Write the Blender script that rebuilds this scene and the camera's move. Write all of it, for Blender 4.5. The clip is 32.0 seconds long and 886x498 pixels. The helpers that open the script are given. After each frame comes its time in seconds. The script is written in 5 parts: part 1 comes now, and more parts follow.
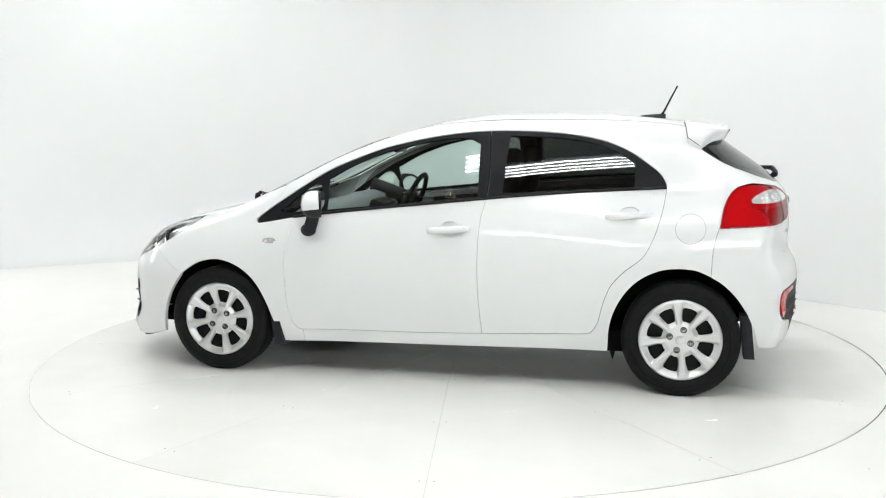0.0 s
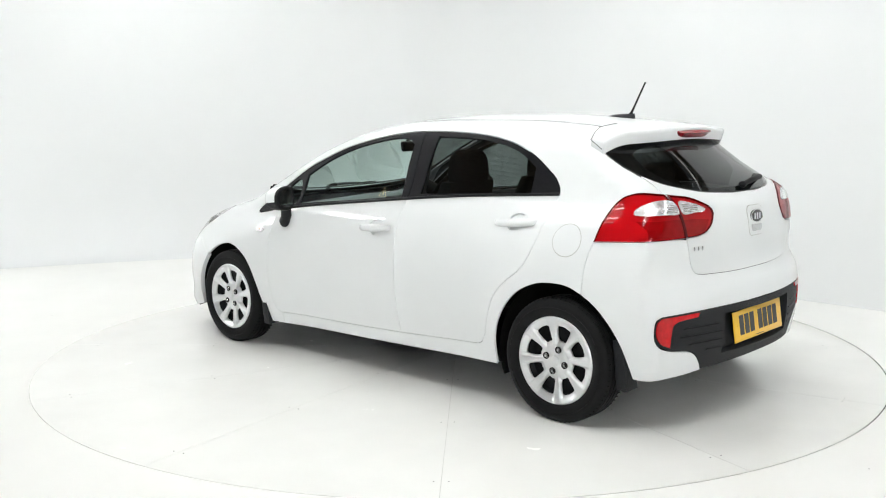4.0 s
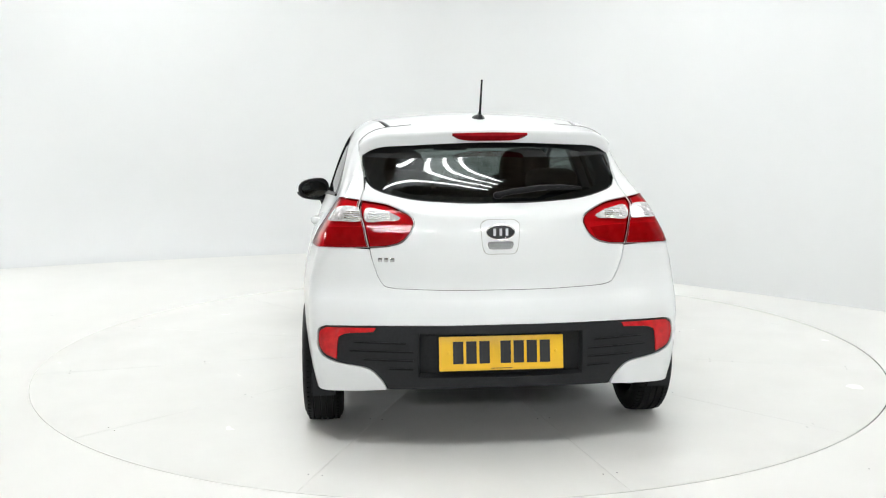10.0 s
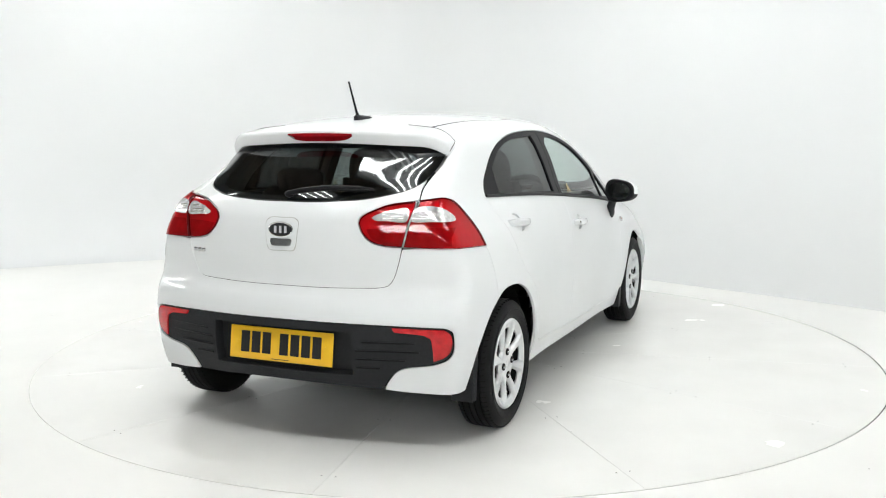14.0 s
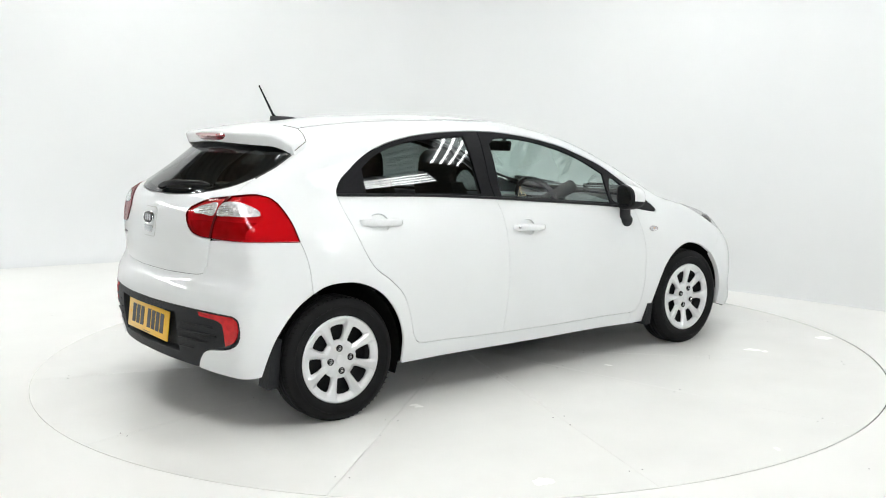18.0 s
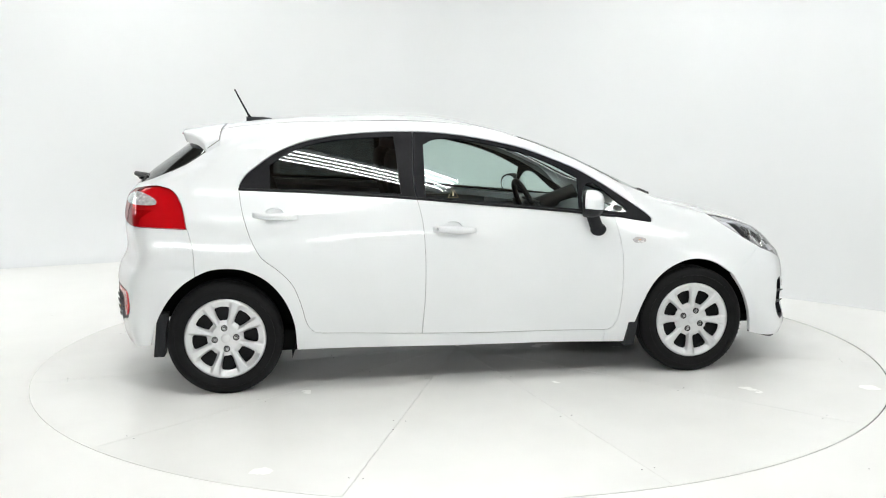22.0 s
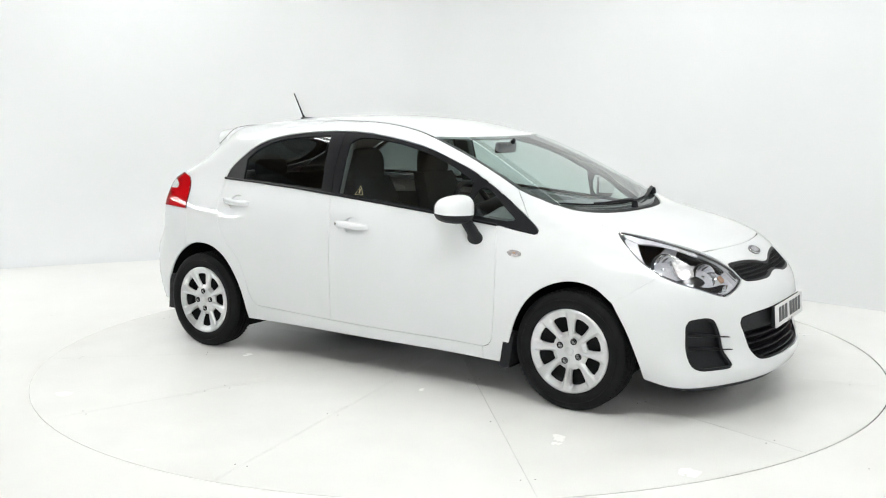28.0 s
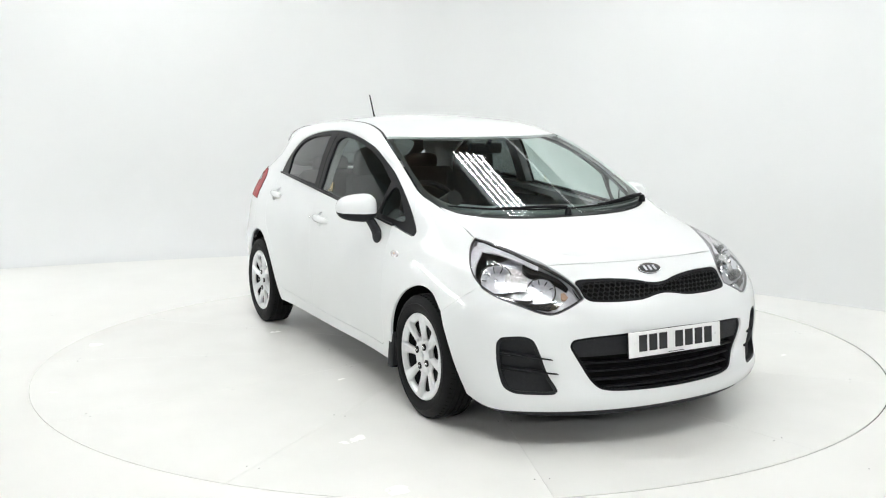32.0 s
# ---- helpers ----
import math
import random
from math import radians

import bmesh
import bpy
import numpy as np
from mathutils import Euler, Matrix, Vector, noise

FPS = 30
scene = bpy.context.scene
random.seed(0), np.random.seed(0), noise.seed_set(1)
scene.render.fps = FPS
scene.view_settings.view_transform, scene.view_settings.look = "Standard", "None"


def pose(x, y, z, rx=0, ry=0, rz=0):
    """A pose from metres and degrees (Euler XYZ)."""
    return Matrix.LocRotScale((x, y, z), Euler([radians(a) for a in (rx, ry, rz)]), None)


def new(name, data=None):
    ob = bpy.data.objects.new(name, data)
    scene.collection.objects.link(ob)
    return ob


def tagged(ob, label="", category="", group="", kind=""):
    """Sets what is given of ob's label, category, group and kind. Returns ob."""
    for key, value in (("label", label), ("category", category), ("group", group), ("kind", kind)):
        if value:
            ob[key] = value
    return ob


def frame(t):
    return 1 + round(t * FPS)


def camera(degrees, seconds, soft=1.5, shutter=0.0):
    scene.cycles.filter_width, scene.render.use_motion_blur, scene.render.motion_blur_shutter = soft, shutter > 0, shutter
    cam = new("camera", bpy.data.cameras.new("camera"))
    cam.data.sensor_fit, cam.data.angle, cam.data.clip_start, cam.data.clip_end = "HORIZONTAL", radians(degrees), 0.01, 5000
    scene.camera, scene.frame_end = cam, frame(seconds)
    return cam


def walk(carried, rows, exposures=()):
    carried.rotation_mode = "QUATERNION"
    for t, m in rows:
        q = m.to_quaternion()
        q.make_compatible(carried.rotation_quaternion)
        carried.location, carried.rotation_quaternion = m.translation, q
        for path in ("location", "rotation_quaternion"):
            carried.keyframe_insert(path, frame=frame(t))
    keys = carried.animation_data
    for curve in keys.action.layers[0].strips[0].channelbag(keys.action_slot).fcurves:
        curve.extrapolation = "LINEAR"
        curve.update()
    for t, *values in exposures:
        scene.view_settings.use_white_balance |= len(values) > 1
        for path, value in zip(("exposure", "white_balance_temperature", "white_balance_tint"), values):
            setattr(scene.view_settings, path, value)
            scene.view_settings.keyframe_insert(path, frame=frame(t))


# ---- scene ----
cam = camera(49.78, 32.0, soft=1.1)
STAND = Matrix.Translation((0, -5.923, 1.417)) @ Matrix.Rotation(radians(.784), 4, "Z") @ Matrix.Rotation(radians(90 - 7.668), 4, "X") @ Matrix.Rotation(radians(-.361), 4, "Z")
walk(cam, [(0.0, STAND), (32.0, STAND)])

# ---------------------------------------------------------------- light
world = bpy.data.worlds.new("hall")
scene.world = world
world.use_nodes = True
world.node_tree.nodes["Background"].inputs[0].default_value = (.95, .98, 1, 1)
world.node_tree.nodes["Background"].inputs[1].default_value = .38
scene.view_settings.exposure = 0.53
TUBE_POWER = 21.5


# ---------------------------------------------------------------- materials
def material(name, colour, rough=.5, metal=0.0, coat=0.0, grain=0.0, scale=20.0, bump=0.0, bump_scale=200.0, emit=0.0, alpha=1.0, spec=.5):
    """A surface with slow colour variation and fine relief."""
    m = bpy.data.materials.new(name)
    m.use_nodes = True
    nt = m.node_tree
    b = nt.nodes["Principled BSDF"]
    b.inputs["Base Color"].default_value = (*colour, 1)
    b.inputs["Roughness"].default_value = rough
    b.inputs["Metallic"].default_value = metal
    b.inputs["Coat Weight"].default_value = coat
    b.inputs["Coat Roughness"].default_value = .012
    b.inputs["Specular IOR Level"].default_value = spec
    if emit:
        b.inputs["Emission Color"].default_value = (.978, 1, .992, 1)
        b.inputs["Emission Strength"].default_value = emit
    co = nt.nodes.new("ShaderNodeTexCoord")
    if grain:
        n = nt.nodes.new("ShaderNodeTexNoise")
        n.inputs["Scale"].default_value, n.inputs["Detail"].default_value = scale, 5
        nt.links.new(co.outputs["Object"], n.inputs["Vector"])
        r = nt.nodes.new("ShaderNodeValToRGB")
        r.color_ramp.elements[0].position, r.color_ramp.elements[1].position = .3, .7
        r.color_ramp.elements[0].color = (*[c * (1 - grain) for c in colour], 1)
        r.color_ramp.elements[1].color = (*[min(1, c * (1 + grain)) for c in colour], 1)
        nt.links.new(n.outputs["Fac"], r.inputs["Fac"])
        nt.links.new(r.outputs["Color"], b.inputs["Base Color"])
        q = nt.nodes.new("ShaderNodeMapRange")
        q.inputs["To Min"].default_value, q.inputs["To Max"].default_value = max(0, rough - grain * .4), min(1, rough + grain * .4)
        nt.links.new(n.outputs["Fac"], q.inputs["Value"])
        nt.links.new(q.outputs["Result"], b.inputs["Roughness"])
    if bump:
        n = nt.nodes.new("ShaderNodeTexNoise")
        n.inputs["Scale"].default_value, n.inputs["Detail"].default_value = bump_scale, 3
        nt.links.new(co.outputs["Object"], n.inputs["Vector"])
        u = nt.nodes.new("ShaderNodeBump")
        u.inputs["Strength"].default_value, u.inputs["Distance"].default_value = bump, .002
        nt.links.new(n.outputs["Fac"], u.inputs["Height"])
        nt.links.new(u.outputs["Normal"], b.inputs["Normal"])
    return m


def glass(name, tint, rough=0.03, base=.085, rim=.91):
    """Thin tinted pane: clear through, glossy at a slant."""
    m = bpy.data.materials.new(name)
    m.use_nodes = True
    nt = m.node_tree
    nt.nodes.remove(nt.nodes["Principled BSDF"])
    t, g, mix, lw, pw, ma = (nt.nodes.new("ShaderNode" + k) for k in ("BsdfTransparent", "BsdfGlossy", "MixShader", "LayerWeight", "Math", "Math"))
    t.inputs["Color"].default_value = (*tint, 1)
    g.inputs["Roughness"].default_value = rough
    lw.inputs["Blend"].default_value = .5
    pw.operation, pw.inputs[1].default_value = "POWER", 5.0
    ma.operation, ma.inputs[1].default_value, ma.inputs[2].default_value = "MULTIPLY_ADD", rim, base
    nt.links.new(lw.outputs["Facing"], pw.inputs[0])
    nt.links.new(pw.outputs[0], ma.inputs[0])
    nt.links.new(ma.outputs[0], mix.inputs[0])
    nt.links.new(t.outputs[0], mix.inputs[1])
    nt.links.new(g.outputs[0], mix.inputs[2])
    nt.links.new(mix.outputs[0], nt.nodes["Material Output"].inputs["Surface"])
    return m


PAINT = material("white car paint", (.765, .782, .790), .55, coat=.7, grain=.012, scale=3, spec=.1)
FLOOR_PAINT = material("white floor paint", (.81, .807, .785), .33, grain=.02, scale=2.2, bump=.05, bump_scale=60, spec=.35)
DISC_PAINT = material("white turntable paint", (.81, .807, .785), .27, grain=.025, scale=2.8, bump=.05, bump_scale=60, spec=.4)
WALL_PAINT = material("white wall paint", (.735, .745, .75), .75, grain=.012, scale=1.1, bump=.04, bump_scale=90)
def speckled(m, share=.93):
    """Sparse small dark chips and dirt specks in floor paint."""
    nt = m.node_tree
    b = nt.nodes["Principled BSDF"]
    src = b.inputs["Base Color"].links[0].from_socket
    co, vo, lt, gt, mu, mix = (nt.nodes.new("ShaderNode" + k) for k in ("TexCoord", "TexVoronoi", "Math", "Math", "Math", "MixRGB"))
    vo.inputs["Scale"].default_value = 7.0
    lt.operation, lt.inputs[1].default_value = "LESS_THAN", .030
    gt.operation, gt.inputs[1].default_value = "GREATER_THAN", share
    mu.operation = "MULTIPLY"
    mix.inputs[2].default_value = (.16, .15, .14, 1)
    nt.links.new(co.outputs["Object"], vo.inputs["Vector"])
    nt.links.new(vo.outputs["Distance"], lt.inputs[0])
    nt.links.new(vo.outputs["Color"], gt.inputs[0])
    nt.links.new(lt.outputs[0], mu.inputs[0])
    nt.links.new(gt.outputs[0], mu.inputs[1])
    nt.links.new(mu.outputs[0], mix.inputs[0])
    nt.links.new(src, mix.inputs[1])
    nt.links.new(mix.outputs[0], b.inputs["Base Color"])


speckled(FLOOR_PAINT, .80)
speckled(DISC_PAINT, .86)
SEAM = material("dark joint", (.05, .05, .048), .8)
SEAM_LIGHT = material("grey joint filler", (.45, .45, .43), .7)
BLACK_TRIM = material("satin black trim", (.010, .010, .0115), .42, grain=.12, scale=60, spec=.11)
BLACK_GRAIN = material("grained black plastic", (.016, .017, .019), .58, grain=.15, scale=80, bump=.35, bump_scale=900, spec=.25)
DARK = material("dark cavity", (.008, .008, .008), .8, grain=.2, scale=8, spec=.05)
STEEL_GLOSS = material("gloss black mesh", (.011, .011, .012), .5, grain=.1, scale=50, spec=.2)
GRILLE = material("gloss black grille", (.010, .010, .011), .42, grain=.1, scale=50, spec=.18)
RUBBER = material("tyre rubber", (.007, .007, .0074), .62, grain=.3, scale=14, bump=.3, bump_scale=300, spec=.15)
ALLOY = material("silver wheel cover", (.72, .73, .74), .38, metal=.8, coat=.2, grain=.02, scale=30)
STEEL = material("dark steel rim", (.010, .010, .011), .55, grain=.2, scale=40, spec=.2)
CHROME = material("chrome", (.82, .83, .84), .08, metal=1.0)
CHROME_DIM = material("satin chrome", (.6, .61, .62), .22, metal=1.0, grain=.03)
RED = material("red lamp lens", (.50, .006, .010), .22, coat=.4, grain=.22, scale=34, bump=.5, bump_scale=150, spec=.3)
RED_GLASS = glass("red lamp glass", (.62, .007, .013), .03, .028, .7)
LAMP_BACK = material("bright lamp backing", (.86, .84, .83), .4, grain=.05, scale=30, bump=.2, bump_scale=120)
LAMP_LOW = material("dimmer lamp chamber", (.50, .44, .44), .45, grain=.18, scale=22, bump=.6, bump_scale=70)
LAMP_RIM = material("dark red lamp rim", (.12, .005, .008), .3, spec=.2)
RED_DEEP = material("deep red lamp lens", (.27, .004, .008), .12, coat=1.0, grain=.12, scale=30)
CLEAR = material("clear ribbed lamp lens", (.62, .60, .61), .25, metal=.3, coat=1.0, grain=.25, scale=60, bump=.4, bump_scale=90)
LAMP_BRIGHT = material("bright lamp housing", (.74, .74, .79), .25, metal=.25, grain=.08, scale=30)
LAMP_CHROME = material("bright plated reflector", (.78, .79, .81), .08, metal=1.0, grain=.05, scale=60, bump=.8, bump_scale=42)
AMBER = material("amber bulb", (.52, .34, .25), .2, coat=.6)
YELLOW = material("yellow plate", (.85, .50, .02), .35, coat=.3, grain=.03, scale=12)
PLATE_WHITE = material("white plate", (.80, .80, .80), .35, coat=.3, grain=.02, scale=12)
INK = material("black print", (.012, .012, .014), .4)
CLOTH = material("dark seat cloth", (.024, .027, .029), .9, grain=.25, scale=70, bump=.5, bump_scale=500)
DASH = material("grained grey dashboard", (.18, .195, .20), .6, grain=.12, scale=50, bump=.3, bump_scale=700)
TRIM_GREY = material("mid grey pillar trim", (.15, .157, .157), .75, grain=.08, scale=40, bump=.2, bump_scale=500)
STICKER = material("pale yellow print", (.60, .52, .30), .6, grain=.05, scale=80)
LINER = material("pale headlining", (.42, .43, .42), .9, grain=.06, scale=40)
GLASS = glass("clear green-tinted glass", (.77, .87, .84))
GLASS_DARK = glass("dark privacy glass", (.15, .17, .17), base=.062)
GLASS_FAINT = glass("clear lamp glass", (.97, .98, .98))
TUBE_SOFT = material("dimmer fill tube", (.9, .9, .9), .5, emit=TUBE_POWER * .05)
TUBE = material("lit tube", (.9, .9, .9), .5, emit=TUBE_POWER)
TUBE_STRONG = material("strongly lit tube", (.9, .9, .9), .5, emit=TUBE_POWER * 1.8)
SHEET = material("grey profiled sheet", (.28, .285, .29), .6, grain=.1, scale=3)
TIMBER = material("brown timber cladding", (.22, .165, .12), .7, grain=.25, scale=9)


# ---------------------------------------------------------------- mesh helpers
def mesh_ob(name, verts, faces, mat, parent=None, normals=None, smooth=False, label=""):
    me = bpy.data.meshes.new(name)
    me.from_pydata([tuple(map(float, v)) for v in verts], [], [tuple(map(int, f)) for f in faces])
    if normals is not None or smooth:
        me.polygons.foreach_set("use_smooth", [True] * len(me.polygons))
    if normals is not None:
        me.normals_split_custom_set_from_vertices([tuple(map(float, n)) for n in normals])
    me.materials.append(mat)
    ob = new(name, me)
    if parent:
        ob.parent = parent
    if label:
        ob["label"] = label
    return ob


def part(name, bm, mat, parent, label="", smooth=True, sharp=40):
    bmesh.ops.recalc_face_normals(bm, faces=bm.faces)
    me = bpy.data.meshes.new(name)
    bm.to_mesh(me)
    bm.free()
    if smooth:
        me.polygons.foreach_set("use_smooth", [True] * len(me.polygons))
        me.set_sharp_from_angle(angle=radians(sharp))
    me.materials.append(mat)
    ob = new(name, me)
    if parent:
        ob.parent = parent
    if label:
        ob["label"] = label
    return ob


def box(size, at=(0, 0, 0), turn=(0, 0, 0), bevel=0.0, seg=2):
    bm = bmesh.new()
    bmesh.ops.create_cube(bm, size=1, matrix=pose(*at, *turn) @ Matrix.Diagonal((*size, 1)))
    if bevel:
        bmesh.ops.bevel(bm, geom=bm.edges[:], offset=bevel, segments=seg, affect="EDGES", profile=.6)
    return bm


def join(*bms):
    """One bmesh out of several."""
    out = bmesh.new()
    for b in bms:
        tmp = bpy.data.meshes.new("tmp")
        b.to_mesh(tmp)
        b.free()
        out.from_mesh(tmp)
        bpy.data.meshes.remove(tmp)
    return out


def lathe(profile, seg=48, axis="Y", at=(0, 0, 0)):
    """A closed ring swept round an axis: profile of (radius, along)."""
    bm = bmesh.new()
    rings = []
    for i in range(seg):
        a = 2 * math.pi * i / seg
        ring = []
        for r, h in profile:
            u, v = r * math.cos(a), r * math.sin(a)
            p = {"Y": (u, h, v), "Z": (u, v, h), "X": (h, u, v)}[axis]
            ring.append(bm.verts.new([p[k] + at[k] for k in range(3)]))
        rings.append(ring)
    for i in range(seg):
        a, b = rings[i], rings[(i + 1) % seg]
        for k in range(len(profile) - 1):
            if profile[k][0] < 1e-6 and profile[k + 1][0] < 1e-6:
                continue
            bm.faces.new((a[k], b[k], b[k + 1], a[k + 1]))
    bmesh.ops.remove_doubles(bm, verts=bm.verts, dist=1e-5)
    return bm


def tube(points, radius, seg=10, closed=False):
    """A round bar along points; radius may be a list."""
    pts = [Vector(p) for p in points]
    rad = radius if isinstance(radius, (list, tuple)) else [radius] * len(pts)
    bm = bmesh.new()
    rings = []
    n = len(pts)
    for i, p in enumerate(pts):
        d = (pts[(i + 1) % n] - pts[i - 1]) if closed or 0 < i < n - 1 else (pts[1] - pts[0] if i == 0 else pts[-1] - pts[-2])
        d.normalize()
        u = d.cross(Vector((0, 0, 1)) if abs(d.z) < .95 else Vector((1, 0, 0))).normalized()
        v = d.cross(u)
        rings.append([bm.verts.new(p + (u * math.cos(2 * math.pi * k / seg) + v * math.sin(2 * math.pi * k / seg)) * rad[i]) for k in range(seg)])
    for i in range(n if closed else n - 1):
        a, b = rings[i], rings[(i + 1) % n]
        for k in range(seg):
            bm.faces.new((a[k], a[(k + 1) % seg], b[(k + 1) % seg], b[k]))
    if not closed:
        bm.faces.new(rings[0])
        bm.faces.new(rings[-1][::-1])
    return bm


def loft(sections, close_u=True, caps=True):
    """Skin over equal-length sections."""
    bm = bmesh.new()
    rows = [[bm.verts.new(p) for p in s] for s in sections]
    m = len(rows[0])
    for a, b in zip(rows, rows[1:]):
        for k in range(m if close_u else m - 1):
            bm.faces.new((a[k], a[(k + 1) % m], b[(k + 1) % m], b[k]))
    if caps:
        bm.faces.new(rows[0][::-1])
        bm.faces.new(rows[-1])
    return bm


# ---------------------------------------------------------------- the studio
def plate_mesh(outer, inner=(), z=0.0):
    """A flat sheet with a hole, triangulated."""
    from mathutils.geometry import delaunay_2d_cdt as cdt
    pts, edges = [], []
    for loop in (outer, inner):
        if len(loop):
            k = len(pts)
            pts += [Vector(p[:2]) for p in loop]
            edges += [(k + i, k + (i + 1) % len(loop)) for i in range(len(loop))]
    vs, _, fs, *_ = cdt(pts, edges, [], 1, 1e-5)
    if len(inner):
        r = max(Vector(p).length for p in inner) + .001
        fs = [f for f in fs if any(vs[i].length > r for i in f)]
    return [(v.x, v.y, z) for v in vs], [list(f) for f in fs]


DISC_R = 2.49


def circle(r, n=160, at=(0, 0)):
    return [(at[0] + r * math.cos(2 * math.pi * i / n), at[1] + r * math.sin(2 * math.pi * i / n)) for i in range(n)]


# the wall's line on the floor: straight run, rounded corner, straight run, open towards the hall beside and behind the camera
WALL_LINE = [(9.2, -5.2), (3.167, 1.03), (2.114, 2.075), (1.0, 3.19), (.2, 4.0), (-.35, 4.55), (-.9, 4.88), (-1.6, 4.93), (-3.16, 4.47), (-4.74, 3.83), (-6.3, 2.95), (-7.3, 2.0)]


def build_studio():
    line = []
    ctrl = [Vector(p) for p in WALL_LINE]
    for i in range(len(ctrl) - 1):
        p0, p1, p2, p3 = ctrl[max(i - 1, 0)], ctrl[i], ctrl[i + 1], ctrl[min(i + 2, len(ctrl) - 1)]
        for k in range(8):
            t = k / 8
            line.append(.5 * ((2 * p1) + (p2 - p0) * t + (2 * p0 - 5 * p1 + 4 * p2 - p3) * t * t + (3 * p1 - p0 - 3 * p2 + p3) * t ** 3))
    line.append(ctrl[-1])
    # floor outside the disc
    outer = [(-12, -14), (12, -14), (12, 9), (-12, 9)]
    v, f = plate_mesh(outer, circle(DISC_R + .0064, 360, (.0028, -.0012)))
    floor = mesh_ob("floor", v, f, FLOOR_PAINT)
    tagged(floor, "smooth white painted studio floor, slightly scuffed", "floor", kind="structure")
    v, f = plate_mesh(circle(DISC_R + .05, 360), circle(DISC_R - .02, 360))
    pit = mesh_ob("floor_pit", [(a, b, -.005) for a, b, c in v], f, SEAM)
    tagged(pit, "dark recess under the turntable's rim", "floor", kind="structure")
    # wall with a hollow curve at the foot on its soft side
    verts, faces = [], []
    m = 0
    for i, p in enumerate(line):
        q = line[min(i + 1, len(line) - 1)] - line[max(i - 1, 0)]
        n = Vector((-q.y, q.x)).normalized()
        if n.dot(Vector((0, -1)) - p) < 0:
            n = -n
        soft = min(1, max(0, (.3 - p.x) / 1.2))
        r = .01 + .62 * soft
        prof = [(r * (1 - math.sin(a)), r * (1 - math.cos(a))) for a in [math.pi / 2 * k / 8 for k in range(9)]]
        prof = prof + [(0, 1.6), (0, 2.6), (0, 3.45), (-.12, 3.45), (-.12, 0)]
        m = len(prof)
        verts += [(p.x + n.x * d, p.y + n.y * d, z + .001) for d, z in prof]
    for i in range(len(line) - 1):
        for k in range(m - 1):
            a, b = i * m + k, (i + 1) * m + k
            faces.append((a, b, b + 1, a + 1))
    wall = mesh_ob("wall_backdrop", verts, faces, WALL_PAINT)
    bm = bmesh.new()
    bm.from_mesh(wall.data)
    bmesh.ops.recalc_face_normals(bm, faces=bm.faces)
    bm.to_mesh(wall.data)
    bm.free()
    wall.data.polygons.foreach_set("use_smooth", [True] * len(wall.data.polygons))
    wall.data.set_sharp_from_angle(angle=radians(50))
    tagged(wall, "seamless white curved studio backdrop wall", "wall", kind="structure")


def hall():
    """The dim hall that stands round the backdrop and behind the camera."""
    hx, y0, y1, hz = 12.0, -14.0, 9.0, 6.2
    for name, size, at, mat in (("wall_hall_front", (24, .2, hz), (0, y0 - .1, hz / 2), SHEET), ("wall_hall_back", (24, .2, hz), (0, y1 + .1, hz / 2), SHEET),
                                ("wall_hall_west", (.2, 23, hz), (-hx - .1, -2.5, hz / 2), SHEET), ("wall_hall_east", (.2, 23, hz), (hx + .1, -2.5, hz / 2), TIMBER)):
        tagged(part(name, box(size, at), mat, None, smooth=False), "plain dim wall of the hall behind the studio", "wall", kind="structure")
    sec = []
    for i in range(241):
        x = -12.2 + 24.4 * i / 240
        z = hz + (.0, .0, .06, .06)[i % 4]
        sec.append([(x, y0, z), (x, y1, z), (x, y1, z + .1), (x, y0, z + .1)])
    tagged(part("ceiling", loft(sec), TIMBER, None, smooth=False), "brown slatted timber hall ceiling", "ceiling", kind="structure")


def light_bank(at, turn, length=1.8, tubes=4, pitch=.16, glow=None):
    base = new("light_bank")
    tagged(base, "hanging bank of parallel lit fluorescent tubes, some banks added unseen as fill", "ceiling light", "light banks over the turntable")
    base.matrix_basis = pose(*at, 0, 0, turn)
    part("housing", box((length + .1, pitch * tubes + .06, .06), (0, 0, .10), bevel=.01), TRIM_GREY, base, "dull grey housing")
    for k in range(tubes):
        y = (k - (tubes - 1) / 2) * pitch
        part("tube", tube([(-length / 2, y, 0), (length / 2, y, 0)], .017, 10), glow, base, "white glowing tube")
    for sx in (-1, 1):
        part("hanger", tube([(sx * length * .35, 0, .12), (sx * length * .35, 0, 6.29 - at[2])], .006, 6), STEEL, base)


LIGHTS = [(-0.06, -3.52, 4.0, -14, 2.92, 4, 0.152), (3.94, -2.79, 4.0, 80, 1.65, 4, 0.152), (3.05, -0.82, 4.0, -47, 1.52, 4, 0.165), (1.08, 1.6, 4.0, -53, 1.78, 5, 0.112),
          (-0.28, -0.91, 4.0, -27, 1.78, 4, 0.14), (-4.32, 0.9, 4.0, -55, 2.16, 4, 0.152), (-1.97, -1.58, 4.0, -75, 1.14, 4, 0.152)]
# unseen banks added as fill for the car's sides, floor and walls
FILL_LIGHTS = [(-2.5, 2.2, 4.3, 18, 1.8, 5, .165), (-6.5, .5, 2.7, 62, 2.4, 5, .165), (5.6, -4.6, 3.3, -40, 1.7, 5, .14), (-2.2, -9.3, 3.2, 6, 3.0, 5, .26), (2.2, -9.3, 3.2, -6, 3.0, 5, .26)]
# dim single tubes, added out of view to lift the right wall
WALL_FILL_STRIPS = [(2.75, .70, 3.3, -45, 2.2), (1.2, 2.25, 3.3, -45, 2.2)]


